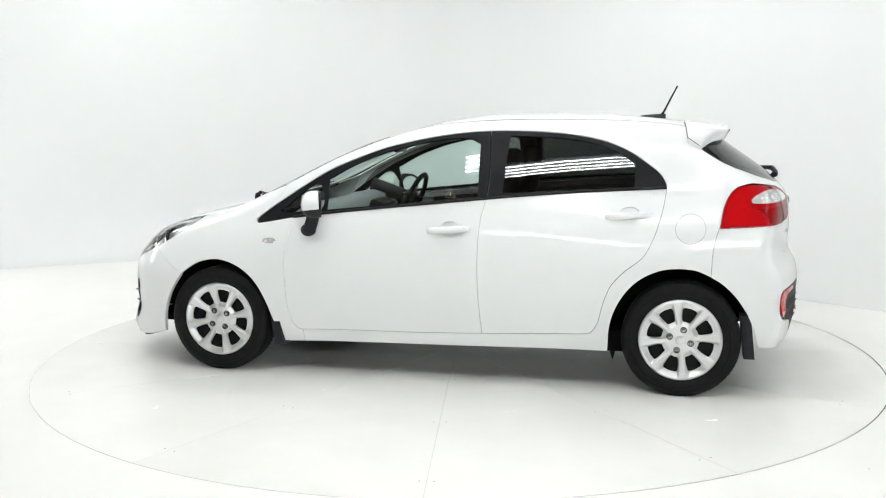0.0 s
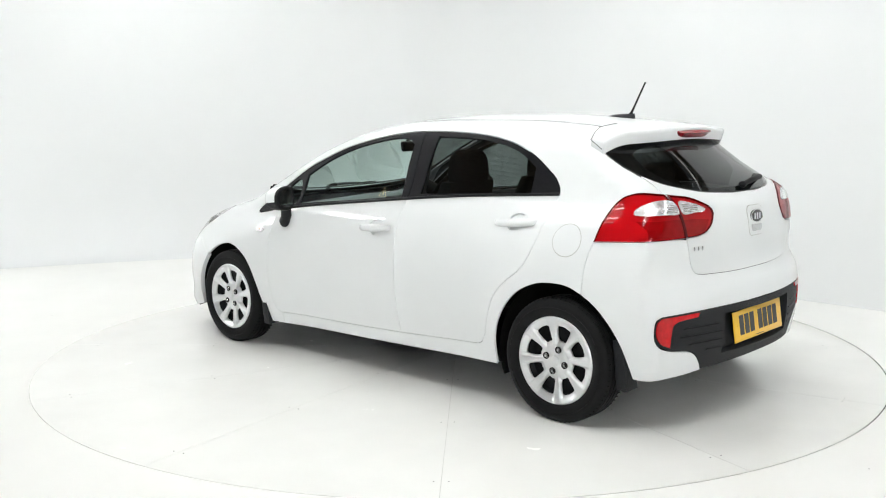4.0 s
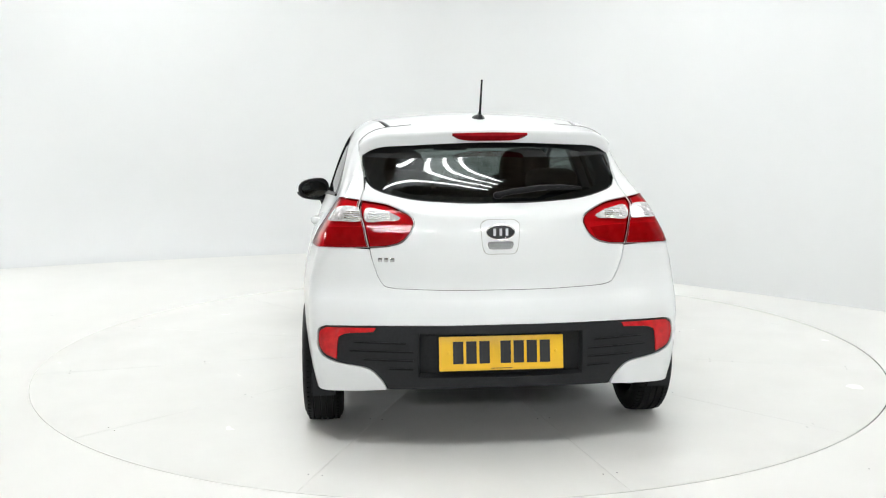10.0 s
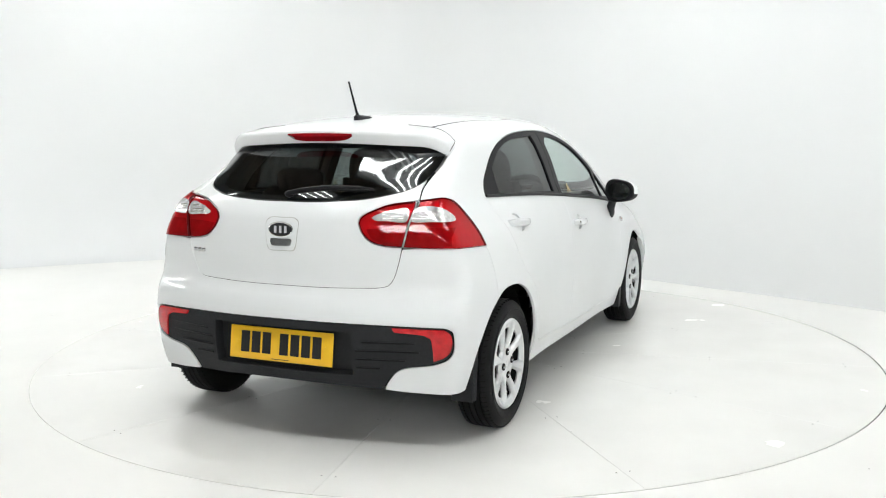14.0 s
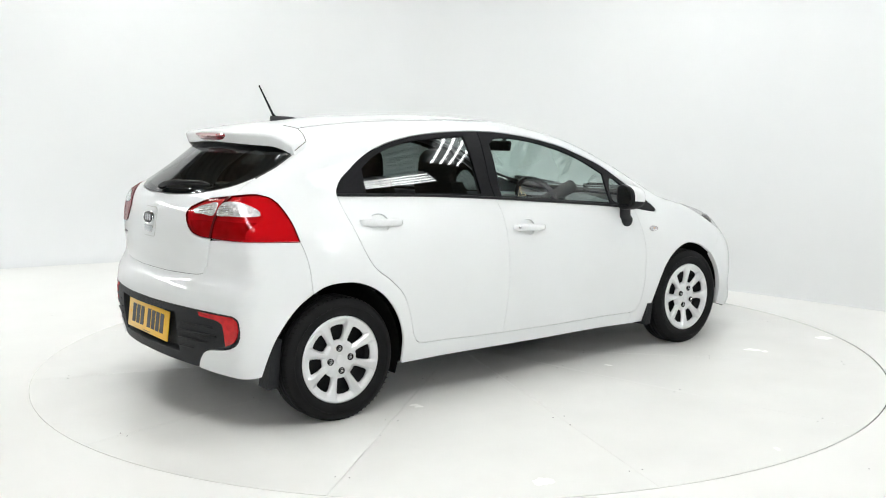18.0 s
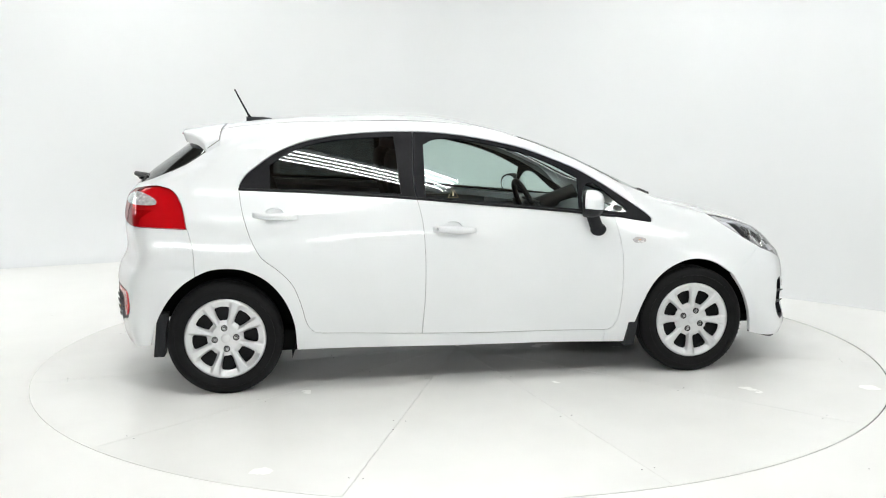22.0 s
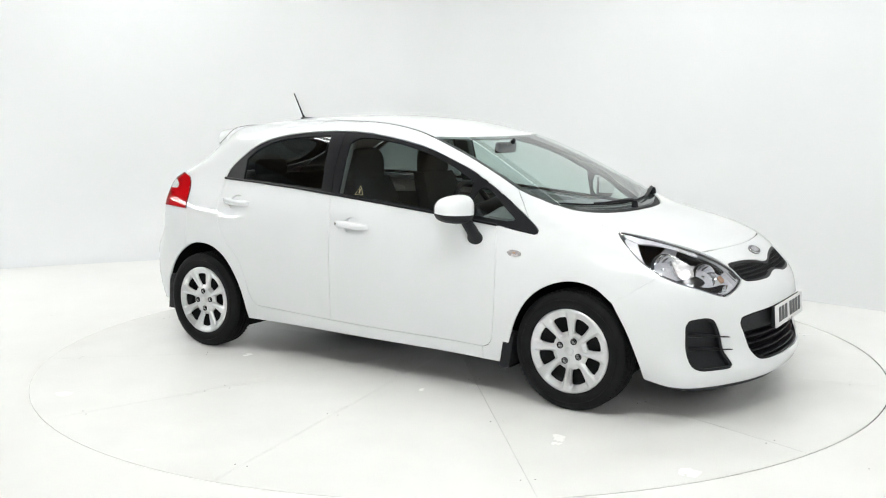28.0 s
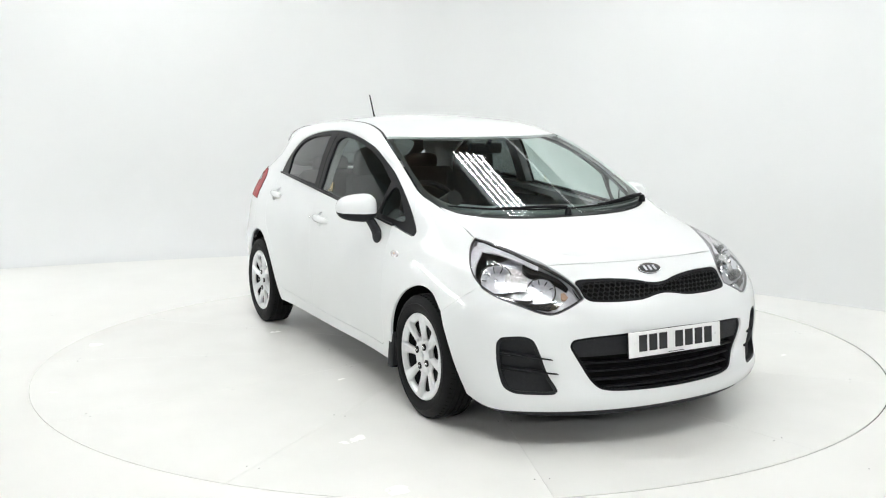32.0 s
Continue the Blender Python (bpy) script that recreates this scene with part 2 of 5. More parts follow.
def build_lights():
    for i, (x, y, z, a, n, tubes, pitch) in enumerate(LIGHTS):
        light_bank((x, y, z), a, n, tubes, pitch, TUBE if i else TUBE_STRONG)
    for x, y, z, a, n, tubes, pitch in FILL_LIGHTS:
        light_bank((x, y, z), a, n, tubes, pitch, TUBE_STRONG)
    for x, y, z, a, n in WALL_FILL_STRIPS:
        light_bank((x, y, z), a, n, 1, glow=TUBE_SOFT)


def build_turntable():
    base = new("turntable")
    tagged(base, "round white painted turntable flush with the floor", "turntable")
    sectors = 12
    for k in range(sectors):
        a0, a1 = radians(10 + 30 * k), radians(40 + 30 * k)
        top = [(.0, 0)] + [(DISC_R * math.cos(a0 + (a1 - a0) * i / 30), DISC_R * math.sin(a0 + (a1 - a0) * i / 30)) for i in range(31)]
        c = Vector((math.cos((a0 + a1) / 2), math.sin((a0 + a1) / 2))) * .003
        bm = bmesh.new()
        up = [bm.verts.new((x + c.x, y + c.y, 0)) for x, y in top]
        dn = [bm.verts.new((x + c.x, y + c.y, -.0045)) for x, y in top]
        bm.faces.new(up)
        bm.faces.new(dn[::-1])
        for i in range(len(top)):
            j = (i + 1) % len(top)
            bm.faces.new((dn[i], dn[j], up[j], up[i]))
        deck = part("deck_panel", bm, DISC_PAINT, base, smooth=False)
        # countersunk screws along the joint
        for r in (.8, 1.55, 2.3):
            for off in (-.03, .03):
                x, y = r * math.cos(a0) - off * math.sin(a0), r * math.sin(a0) + off * math.cos(a0)
                part("screw", lathe([(0, .0012), (.0025, .0012), (.0035, .0002)], 8, "Z", (x, y, 0)), SEAM, deck)
    part("joint_backing", lathe([(0, -.004), (DISC_R - .02, -.004), (DISC_R - .02, -.014), (0, -.014)], 128, "Z"), SEAM_LIGHT, base)
    return base
# ---------------------------------------------------------------- car body form (x ahead, y left, z up)
def spline(xs, ys):
    """A smooth curve through points, as a function on arrays."""
    xs, ys = np.array(xs, float), np.array(ys, float)
    if xs[0] > xs[-1]:
        xs, ys = xs[::-1], ys[::-1]
    h, d = np.diff(xs), np.diff(ys, axis=0)
    d = (d.T / h).T
    m = np.zeros_like(ys)
    m[1:-1] = ((d[:-1].T * h[1:] + d[1:].T * h[:-1]) / (h[1:] + h[:-1])).T
    m[0], m[-1] = d[0], d[-1]

    def f(q):
        q = np.clip(np.asarray(q, float), xs[0], xs[-1])
        i = np.clip(np.searchsorted(xs, q) - 1, 0, len(xs) - 2)
        u = (q - xs[i]) / h[i]
        if ys.ndim > 1:
            u, hh = u[..., None], h[i][..., None]
        else:
            hh = h[i]
        return ((1 + 2 * u) * (1 - u) ** 2 * ys[i] + u * (1 - u) ** 2 * hh * m[i]
                + u * u * (3 - 2 * u) * ys[i + 1] + u * u * (u - 1) * hh * m[i + 1])
    return f


LEVELS = [.16, .35, .55, .75, .90, 1.05, 1.20, 1.35, 1.50]
WIDTH = spline([2.15, 1.5, 1.06, .55, 0, -.6, -1.2, -1.6, -2.0], np.array([
    [.74, .77, .765, .665, .55, .48, .45, .40, .40],
    [.80, .860, .860, .772, .650, .57, .50, .45, .40],
    [.81, .862, .867, .828, .742, .66, .60, .54, .50],
    [.80, .833, .852, .842, .805, .735, .665, .59, .52],
    [.80, .835, .855, .85, .820, .76, .705, .635, .56],
    [.80, .838, .858, .853, .822, .755, .70, .632, .555],
    [.80, .858, .872, .85, .806, .705, .65, .595, .53],
    [.77, .815, .832, .815, .775, .69, .615, .55, .49],
    [.70, .75, .765, .745, .70, .62, .55, .50, .45]]))
TOP = spline([-2.0, -1.75, -1.5, -1.37, -1.145, -.97, -.63, -.28, .063, .237, .412, .588, .764, .942, 1.12, 1.20, 1.26, 1.30, 1.40, 1.66, 1.85, 1.97, 2.1, 2.3],
             [1.300, 1.335, 1.378, 1.397, 1.423, 1.439, 1.452, 1.453, 1.419, 1.376, 1.321, 1.247, 1.163, 1.079, .997, .964, .944, .934, .912, .850, .787, .725, .62, .38])
CROWN = spline([-2, -1.4, -.5, .1, .5, 1.0, 1.2, 1.5, 1.9, 2.2], [.14, .12, .12, .09, .035, .035, .05, .065, .05, .05])
NOSE = spline([.10, .16, .21, .26, .32, .42, .50, .58, .63, .67, .72, .80, .90], [2.05, 2.10, 2.125, 2.118, 2.10, 2.105, 2.100, 2.085, 2.062, 2.028, 1.988, 1.91, 1.75])
TAIL = spline([.10, .2, .33, .48, .58, .64, .69, .72, .85, .96, 1.03, 1.08, 1.30, 1.50], [-1.80, -1.87, -1.91, -1.925, -1.920, -1.905, -1.874, -1.866, -1.868, -1.858, -1.835, -1.79, -1.50, -1.24])
ROUND = spline([-2, -1.4, -.6, .3, .8, 1.1, 1.5, 2.2], [.08, .10, .13, .07, .045, .055, .07, .06])


def dense(f, lo, hi, n=2200):
    """A curve as a fine table, with its slope."""
    q = np.linspace(lo, hi, n)
    v = f(q)
    g = np.gradient(v, q)
    return lambda x: np.interp(x, q, v), lambda x: np.interp(x, q, g)


TOP, TOP_SLOPE = dense(TOP, -2.1, 2.35)
NOSE, NOSE_SLOPE = dense(NOSE, 0, 1.6)
TAIL, TAIL_SLOPE = dense(TAIL, 0, 1.6)
CROWN, _ = dense(CROWN, -2.1, 2.3)
ROUND, _ = dense(ROUND, -2.1, 2.3)
GX, GZ = np.linspace(-2.2, 2.3, 451), np.linspace(.05, 1.6, 156)
GRID = np.array([spline(LEVELS, row)(GZ) for row in WIDTH(GX)])


def half_width(x, z):
    """Half the car's width at a station and a height."""
    u = np.clip((x + 2.2) * 100, 0, 449.999)
    v = np.clip((z - .05) * 100, 0, 154.999)
    i, j = u.astype(int), v.astype(int)
    u, v = u - i, v - j
    return (GRID[i, j] * (1 - u) + GRID[i + 1, j] * u) * (1 - v) + (GRID[i, j + 1] * (1 - u) + GRID[i + 1, j + 1] * u) * v


def smax(a, b, k):
    h = np.maximum(k - np.abs(a - b), 0) / k
    return np.maximum(a, b) + h * h * k / 4


def form(x, y, z, tailed=True):
    """Below zero inside the car's outer skin."""
    a = np.abs(y)
    side = (a - half_width(x, z)) * .95
    top = (z - TOP(x) + CROWN(x) * a * a) / np.sqrt(1 + TOP_SLOPE(x) ** 2)
    nose = (x - NOSE(z) + .515 * (a * a + 1e-4) ** 1.195) / np.sqrt(1 + NOSE_SLOPE(z) ** 2)
    g = smax(side, top, ROUND(x))
    g = smax(g, nose, .08)
    if tailed:
        wrap = np.clip((z - 1.06) / .13, 0, 1)
        tail = (TAIL(z) - x + .25 * a * a + wrap * (.84 * a ** 4 + .01 * a * a)) / np.sqrt(1 + TAIL_SLOPE(z) ** 2)
        g = smax(g, tail, .05)
    return g


def shoot(o, d, far=2.6, tailed=True):
    """Where rays from inside leave the skin."""
    o, d = np.asarray(o, float), np.asarray(d, float)
    lo, hi = np.zeros(len(o)), np.full(len(o), far)
    for k in range(16):
        m = (lo + hi) / 2
        p = o + d * m[:, None]
        g = form(p[:, 0], p[:, 1], p[:, 2], tailed)
        ins = g < 0
        lo, hi = np.where(ins, m, lo), np.where(ins, hi, m)
    p, q = o + d * lo[:, None], o + d * hi[:, None]
    a, b = form(p[:, 0], p[:, 1], p[:, 2], tailed), form(q[:, 0], q[:, 1], q[:, 2], tailed)
    w = np.clip(a / (a - b - 1e-12), 0, 1)
    return p + (q - p) * w[:, None]


def skin_normal(p):
    e = .006
    g = np.stack([form(p[:, 0] + e, p[:, 1], p[:, 2]) - form(p[:, 0] - e, p[:, 1], p[:, 2]),
                  form(p[:, 0], p[:, 1] + e, p[:, 2]) - form(p[:, 0], p[:, 1] - e, p[:, 2]),
                  form(p[:, 0], p[:, 1], p[:, 2] + e) - form(p[:, 0], p[:, 1], p[:, 2] - e)], 1)
    return g / (np.linalg.norm(g, axis=1)[:, None] + 1e-9)


def arr(p):
    return np.array(p, float).reshape(-1, 2)


# where the skin lies: seen from the side (x, z), from above (x, y), from an end (y, z)
def on_side(p):
    p = arr(p)
    return shoot(np.stack([p[:, 0], 0 * p[:, 0], p[:, 1]], 1), np.tile([0, 1.0, 0], (len(p), 1)), 1.2)


def on_top(p):
    p = arr(p)
    return shoot(np.stack([p[:, 0], p[:, 1], 0 * p[:, 0] + .5], 1), np.tile([0, 0, 1.0], (len(p), 1)), 1.2)


def on_rear(p):
    p = arr(p)
    return shoot(np.stack([0 * p[:, 0] - 1.0, p[:, 0], p[:, 1]], 1), np.tile([-1.0, 0, 0], (len(p), 1)), 1.4)


def on_front(p):
    p = arr(p)
    return shoot(np.stack([0 * p[:, 0] + 1.2, p[:, 0], p[:, 1]], 1), np.tile([1.0, 0, 0], (len(p), 1)), 1.2)


# flat maps of the skin for laying out panels: there and back
MID = .72


def to_section(p):
    return np.stack([p[:, 0], np.arctan2(p[:, 2] - MID, p[:, 1]) * .7], 1)


def from_section(q):
    a = q[:, 1] / .7
    return shoot(np.stack([q[:, 0], 0 * a, 0 * a + MID], 1), np.stack([0 * a, np.cos(a), np.sin(a)], 1))


def to_rear(p):
    return np.stack([np.arctan2(p[:, 1], -(p[:, 0] + 1.0)) * .8, p[:, 2]], 1)


def from_rear(q):
    a = q[:, 0] / .8
    return shoot(np.stack([0 * a - 1.0, 0 * a, q[:, 1]], 1), np.stack([-np.cos(a), np.sin(a), 0 * a], 1), 1.6)


def to_front(p):
    return np.stack([np.arctan2(p[:, 1], p[:, 0] - 1.2) * .8, p[:, 2]], 1)


def from_front(q):
    a = q[:, 0] / .8
    return shoot(np.stack([0 * a + 1.2, 0 * a, q[:, 1]], 1), np.stack([np.cos(a), np.sin(a), 0 * a], 1), 1.6)


def to_top(p):
    return p[:, :2].copy()


def from_top(q):
    return on_top(q)


# ---------------------------------------------------------------- panels cut out of the skin
def place(points):
    """Named places on the skin: s (x, z) from the side, t (x, y) from above, r or f (y, z) from an end, u on the unrolled nose, p as it is."""
    out = np.zeros((len(points), 3))
    for tag, f in (("p", None), ("s", on_side), ("t", on_top), ("r", on_rear), ("f", on_front), ("u", from_front)):
        k = [i for i, p in enumerate(points) if p[0] == tag]
        if k:
            v = np.array([points[i][1:] for i in k], float)
            out[k] = f(v) if f else v
    return out


def smooth_line(q, step, closed=False):
    """Catmull-Rom through flat points."""
    n = len(q)
    if n == 2 and not closed:
        k = max(1, int(np.linalg.norm(q[1] - q[0]) / step))
        return np.array([q[0] + (q[1] - q[0]) * i / k for i in range(k + 1)])
    out = []
    for i in range(n if closed else n - 1):
        p1, p2 = q[i], q[(i + 1) % n]
        p0 = q[i - 1] if closed or i else 2 * p1 - p2
        p3 = q[(i + 2) % n] if closed or i + 2 < n else 2 * p2 - p1
        d0, d1, d2 = (max(np.linalg.norm(b - a), 1e-4) ** .5 for a, b in ((p0, p1), (p1, p2), (p2, p3)))
        m1 = d1 * ((p1 - p0) / d0 - (p2 - p0) / (d0 + d1) + (p2 - p1) / d1)
        m2 = d1 * ((p2 - p1) / d1 - (p3 - p1) / (d1 + d2) + (p3 - p2) / d2)
        k = max(1, int(np.linalg.norm(p2 - p1) / step))
        for j in range(k):
            t = j / k
            out.append((2 * t ** 3 - 3 * t * t + 1) * p1 + (t ** 3 - 2 * t * t + t) * m1 + (3 * t * t - 2 * t ** 3) * p2 + (t ** 3 - t * t) * m2)
    if not closed:
        out.append(q[-1])
    return np.array(out)


def ring_of(curves, to, step):
    """A closed flat outline; one curve alone is closed smoothly, several meet at corners."""
    if len(curves) == 1:
        return smooth_line(to(place(curves[0])), step, True)
    pts = np.concatenate([smooth_line(to(place(c)), step) for c in curves])
    keep = [i for i in range(len(pts)) if np.linalg.norm(pts[i] - pts[i - 1]) > step * .12]
    return pts[keep]


def area(q):
    return .5 * np.sum(q[:, 0] * np.roll(q[:, 1], -1) - np.roll(q[:, 0], -1) * q[:, 1])


def shrink(q, d):
    if area(q) < 0:
        q = q[::-1]
    if abs(d) < 1e-6:
        return q
    e = np.roll(q, -1, 0) - q
    e = e / (np.linalg.norm(e, axis=1)[:, None] + 1e-9)
    n = np.stack([-e[:, 1], e[:, 0]], 1)
    m = n + np.roll(n, 1, 0)
    m = m / (np.linalg.norm(m, axis=1)[:, None] + 1e-9)
    c = np.clip(np.sum(m * n, 1), .5, 1)
    return q + m * (d / c)[:, None]


def inside(p, q):
    x, y = p[:, 0][:, None], p[:, 1][:, None]
    x0, y0, x1, y1 = q[:, 0], q[:, 1], np.roll(q[:, 0], -1), np.roll(q[:, 1], -1)
    hit = ((y0 > y) != (y1 > y)) & (x < (x1 - x0) * (y - y0) / (y1 - y0 + 1e-12) + x0)
    return hit.sum(1) % 2 == 1


def fill(outer, holes, step):
    from mathutils.geometry import delaunay_2d_cdt as cdt
    lo, hi = outer.min(0), outer.max(0)
    gx, gy = np.arange(lo[0] + step * .5, hi[0], step), np.arange(lo[1] + step * .5, hi[1], step)
    g = np.array([(x + (.5 * step if j % 2 else 0), y) for j, y in enumerate(gy) for x in gx]).reshape(-1, 2)
    if len(g):
        ok = inside(g, outer)
        for h in holes:
            ok &= ~inside(g, h)
        g = g[ok]
    if len(g):
        edge = np.concatenate([outer, *holes])
        far = np.array([np.min(np.sum((edge - p) ** 2, 1)) for p in g]) > (step * .55) ** 2
        g = g[far]
    pts, edges = [], []
    for loop in (outer, *holes):
        k = len(pts)
        pts += [Vector(map(float, p)) for p in loop]
        edges += [(k + i, k + (i + 1) % len(loop)) for i in range(len(loop))]
    pts += [Vector(map(float, p)) for p in g]
    vs, _, fs, *_ = cdt(pts, edges, [], 0, 1e-6)
    v = np.array([(p.x, p.y) for p in vs])
    f = np.array([t for t in fs if len(t) == 3])
    c = v[f].mean(1)
    ok = inside(c, outer)
    for h in holes:
        ok &= ~inside(c, h)
    return v, f[ok]


MAPS = {"section": (to_section, from_section), "rear": (to_rear, from_rear), "front": (to_front, from_front), "top": (to_top, from_top)}


def panel(name, kind, curves, mat, parent, holes=(), gap=.0015, depth=.014, lift=0.0, step=.035, sides=(1, -1), label="", hole_gap=0.0, edge=.012, calm=0):
    """A skin panel with a turned-in edge, on one or both sides of the car."""
    to, back = MAPS[kind]
    outer = shrink(ring_of(curves, to, edge), gap)
    inner = [shrink(ring_of(h, to, edge), -hole_gap) for h in holes]
    v2, f = fill(outer, inner, step)
    p = back(v2)
    n = skin_normal(p)
    if calm:
        # even out the bend over the whole pressing or pane
        c, w = v2.mean(0), np.ptp(v2, 0).max() / 2
        u, v = ((v2 - c) / w).T
        basis = np.stack([u ** i * v ** j for i in range(calm + 1) for j in range(calm + 1 - i)], 1)
        n = basis @ np.linalg.lstsq(basis, n, rcond=None)[0]
        n /= np.linalg.norm(n, axis=1)[:, None]
    V, N, F = [p + n * lift], [n], [f]
    count = len(p)
    g = p[f]
    flip = np.sum(np.cross(g[:, 1] - g[:, 0], g[:, 2] - g[:, 0]) * n[f[:, 0]], 1) < 0
    F[0] = np.where(flip[:, None], f[:, ::-1], f)
    quads = []
    if depth:
        for loop, sign in [(outer, 1)] + [(h, -1) for h in inner]:
            q = back(loop)
            m = skin_normal(q)
            t = np.roll(q, -1, 0) - np.roll(q, 1, 0)
            o = np.cross(t, m)
            o /= np.linalg.norm(o, axis=1)[:, None] + 1e-9
            cen = back(loop + (shrink(loop, .004) - loop) * sign)
            o = np.where((np.sum(o * (q - cen), 1) < 0)[:, None], -o, o)
            k = len(loop)
            rows = [(q + m * lift, m + o), (q + m * (lift - .0025) + o * .0006, o + .15 * m), (q + m * (lift - depth), o)]
            for r, w in rows:
                V.append(r)
                N.append(w / np.linalg.norm(w, axis=1)[:, None])
            for r in range(2):
                for i in range(k):
                    j = (i + 1) % k
                    a = [count + r * k + i, count + (r + 1) * k + i, count + (r + 1) * k + j, count + r * k + j]
                    quads.append((a, o[i]))
            count += 3 * k
    V, N = np.concatenate(V), np.concatenate(N)
    faces = [list(map(int, t)) for t in F[0]]
    for a, o in quads:
        w = np.cross(V[a[1]] - V[a[0]], V[a[3]] - V[a[0]])
        faces.append(a if np.dot(w, o) > 0 else a[::-1])
    made = []
    for s in sides:
        k = np.array([1, s, 1])
        made.append(mesh_ob(name, V * k, faces if s > 0 else [t[::-1] for t in faces], mat, parent, N * k, label=label))
    return made


def S(*v):
    return [("s", *p) for p in v]


def T(*v):
    return [("t", *p) for p in v]


def R(*v):
    return [("r", *p) for p in v]


def Fr(*v):
    return [("f", *p) for p in v]


def mirrored(points):
    """The other half of a line, from the middle outwards to the far end."""
    out = []
    for tag, *v in points:
        v = list(v)
        if tag == "s":
            x, y, z = on_side([v])[0]
            tag, v = "p", [x, -y, z]
        elif tag == "p":
            v[1] = -v[1]
        elif tag == "t":
            v[1] = -v[1]
        else:
            v[0] = -v[0]
        out.append((tag, *v))
    return out[::-1]


# shared lines of the body, front to back
WINDOW_TOP = S((1.0, .926), (.961, .954), (.811, 1.052), (.658, 1.142), (.502, 1.208), (.347, 1.265), (.191, 1.303), (.035, 1.332), (-.151, 1.355), (-.262, 1.361))
WINDOW_TOP_REAR = S((-.262, 1.361), (-.431, 1.360), (-.586, 1.352), (-.740, 1.334), (-.894, 1.299), (-1.016, 1.245), (-1.108, 1.181), (-1.163, 1.136), (-1.196, 1.085), (-1.199, 1.064))
BELT_FRONT = S((.840, .885), (.638, .911), (.331, .945), (.026, .975), (-.262, 1.003))
BELT_REAR = S((-.262, 1.003), (-.582, 1.030), (-.888, 1.049), (-1.199, 1.064))
DOOR_FRONT = S((.840, .885), (.858, .786), (.872, .666), (.871, .543), (.859, .385), (.840, .300), (.815, .266), (.782, .254))
DOOR_MID = S((-.262, 1.003), (-.240, .900), (-.231, .800), (-.227, .619), (-.232, .463), (-.247, .276))
DOOR_REAR = S((-1.199, 1.064), (-1.182, .954), (-1.144, .824), (-1.090, .720), (-1.002, .647), (-.930, .567), (-.888, .458), (-.863, .363), (-.829, .314), (-.775, .302))
DOOR_FOOT_FRONT = S((.782, .254), (.3, .262), (-.247, .276))
DOOR_FOOT_REAR = S((-.247, .276), (-.5, .288), (-.775, .302))
ARCH_FRONT = S((.911, .180), (.950, .303), (.990, .416), (1.049, .519), (1.141, .597), (1.275, .641), (1.406, .623), (1.512, .556))
ARCH_NOSE = S((1.512, .556), (1.582, .439), (1.630, .310), (1.655, .200))
ARCH_REAR = S((-.916, .213), (-.929, .365), (-.977, .491), (-1.063, .594), (-1.175, .652), (-1.278, .664), (-1.360, .655), (-1.428, .626))
ARCH_TAIL = S((-1.428, .626), (-1.487, .588), (-1.551, .524), (-1.613, .430), (-1.648, .340), (-1.668, .262))
WING_JOINT = S((1.512, .556), (1.55, .581), (1.59, .608), (1.63, .636), (1.67, .664))
QUARTER_JOINT = S((-1.428, .626), (-1.430, .680), (-1.433, .740), (-1.440, .790), (-1.450, .830), (-1.461, .866))
SCREEN_SIDE = T((.334, .592), (.597, .636), (.780, .659), (.905, .672))
PILLAR_FOOT = [("t", .905, .672), ("s", 1.0, .926)]
HEAD = [("p", 1.434, .639, .882), ("p", 1.517, .605, .867), ("p", 1.644, .554, .834), ("p", 1.794, .487, .783)]
HEAD_IN = [("p", 1.794, .487, .783), ("p", 1.890, .433, .732), ("p", 1.946, .409, .690), ("p", 1.977, .400, .650)]
HEAD_LOW = [("p", 1.977, .400, .650), ("p", 1.968, .471, .615), ("p", 1.945, .545, .588), ("p", 1.857, .660, .627), ("p", 1.774, .739, .664), ("p", 1.710, .776, .694)]
HEAD_OUT = [("p", 1.710, .776, .694), ("p", 1.635, .780, .736), ("p", 1.551, .754, .795), ("p", 1.473, .693, .852), ("p", 1.434, .639, .882)]
LAMP_FRONT = S((-1.461, .866), (-1.476, .945), (-1.496, 1.005), (-1.518, 1.043))
LAMP_TOP = S((-1.518, 1.043), (-1.548, 1.069), (-1.590, 1.083)) + R((.660, 1.087), (.587, 1.079))
LAMP_SPLIT = R((.587, 1.079), (.580, .998), (.555, .887))
LAMP_FOOT = R((.555, .887), (.64, .884), (.73, .882)) + S((-1.60, .874), (-1.461, .866))
GATE_SIDE = R((.587, 1.079), (.570, 1.125), (.570, 1.165), (.579, 1.215), (.580, 1.262))


HANDLES = ((-.186, .845, .050, .832), (-1.128, .934, -.893, .921))


def dish_ring(h):
    cx, cz = h[0] + (h[2] - h[0]) * .47, h[1] + (h[3] - h[1]) * .47
    return [(cx + .052 * math.copysign(abs(math.cos(a)) ** .8, math.cos(a)), cz + .042 * math.sin(a)) for a in [2 * math.pi * i / 28 for i in range(28)]]


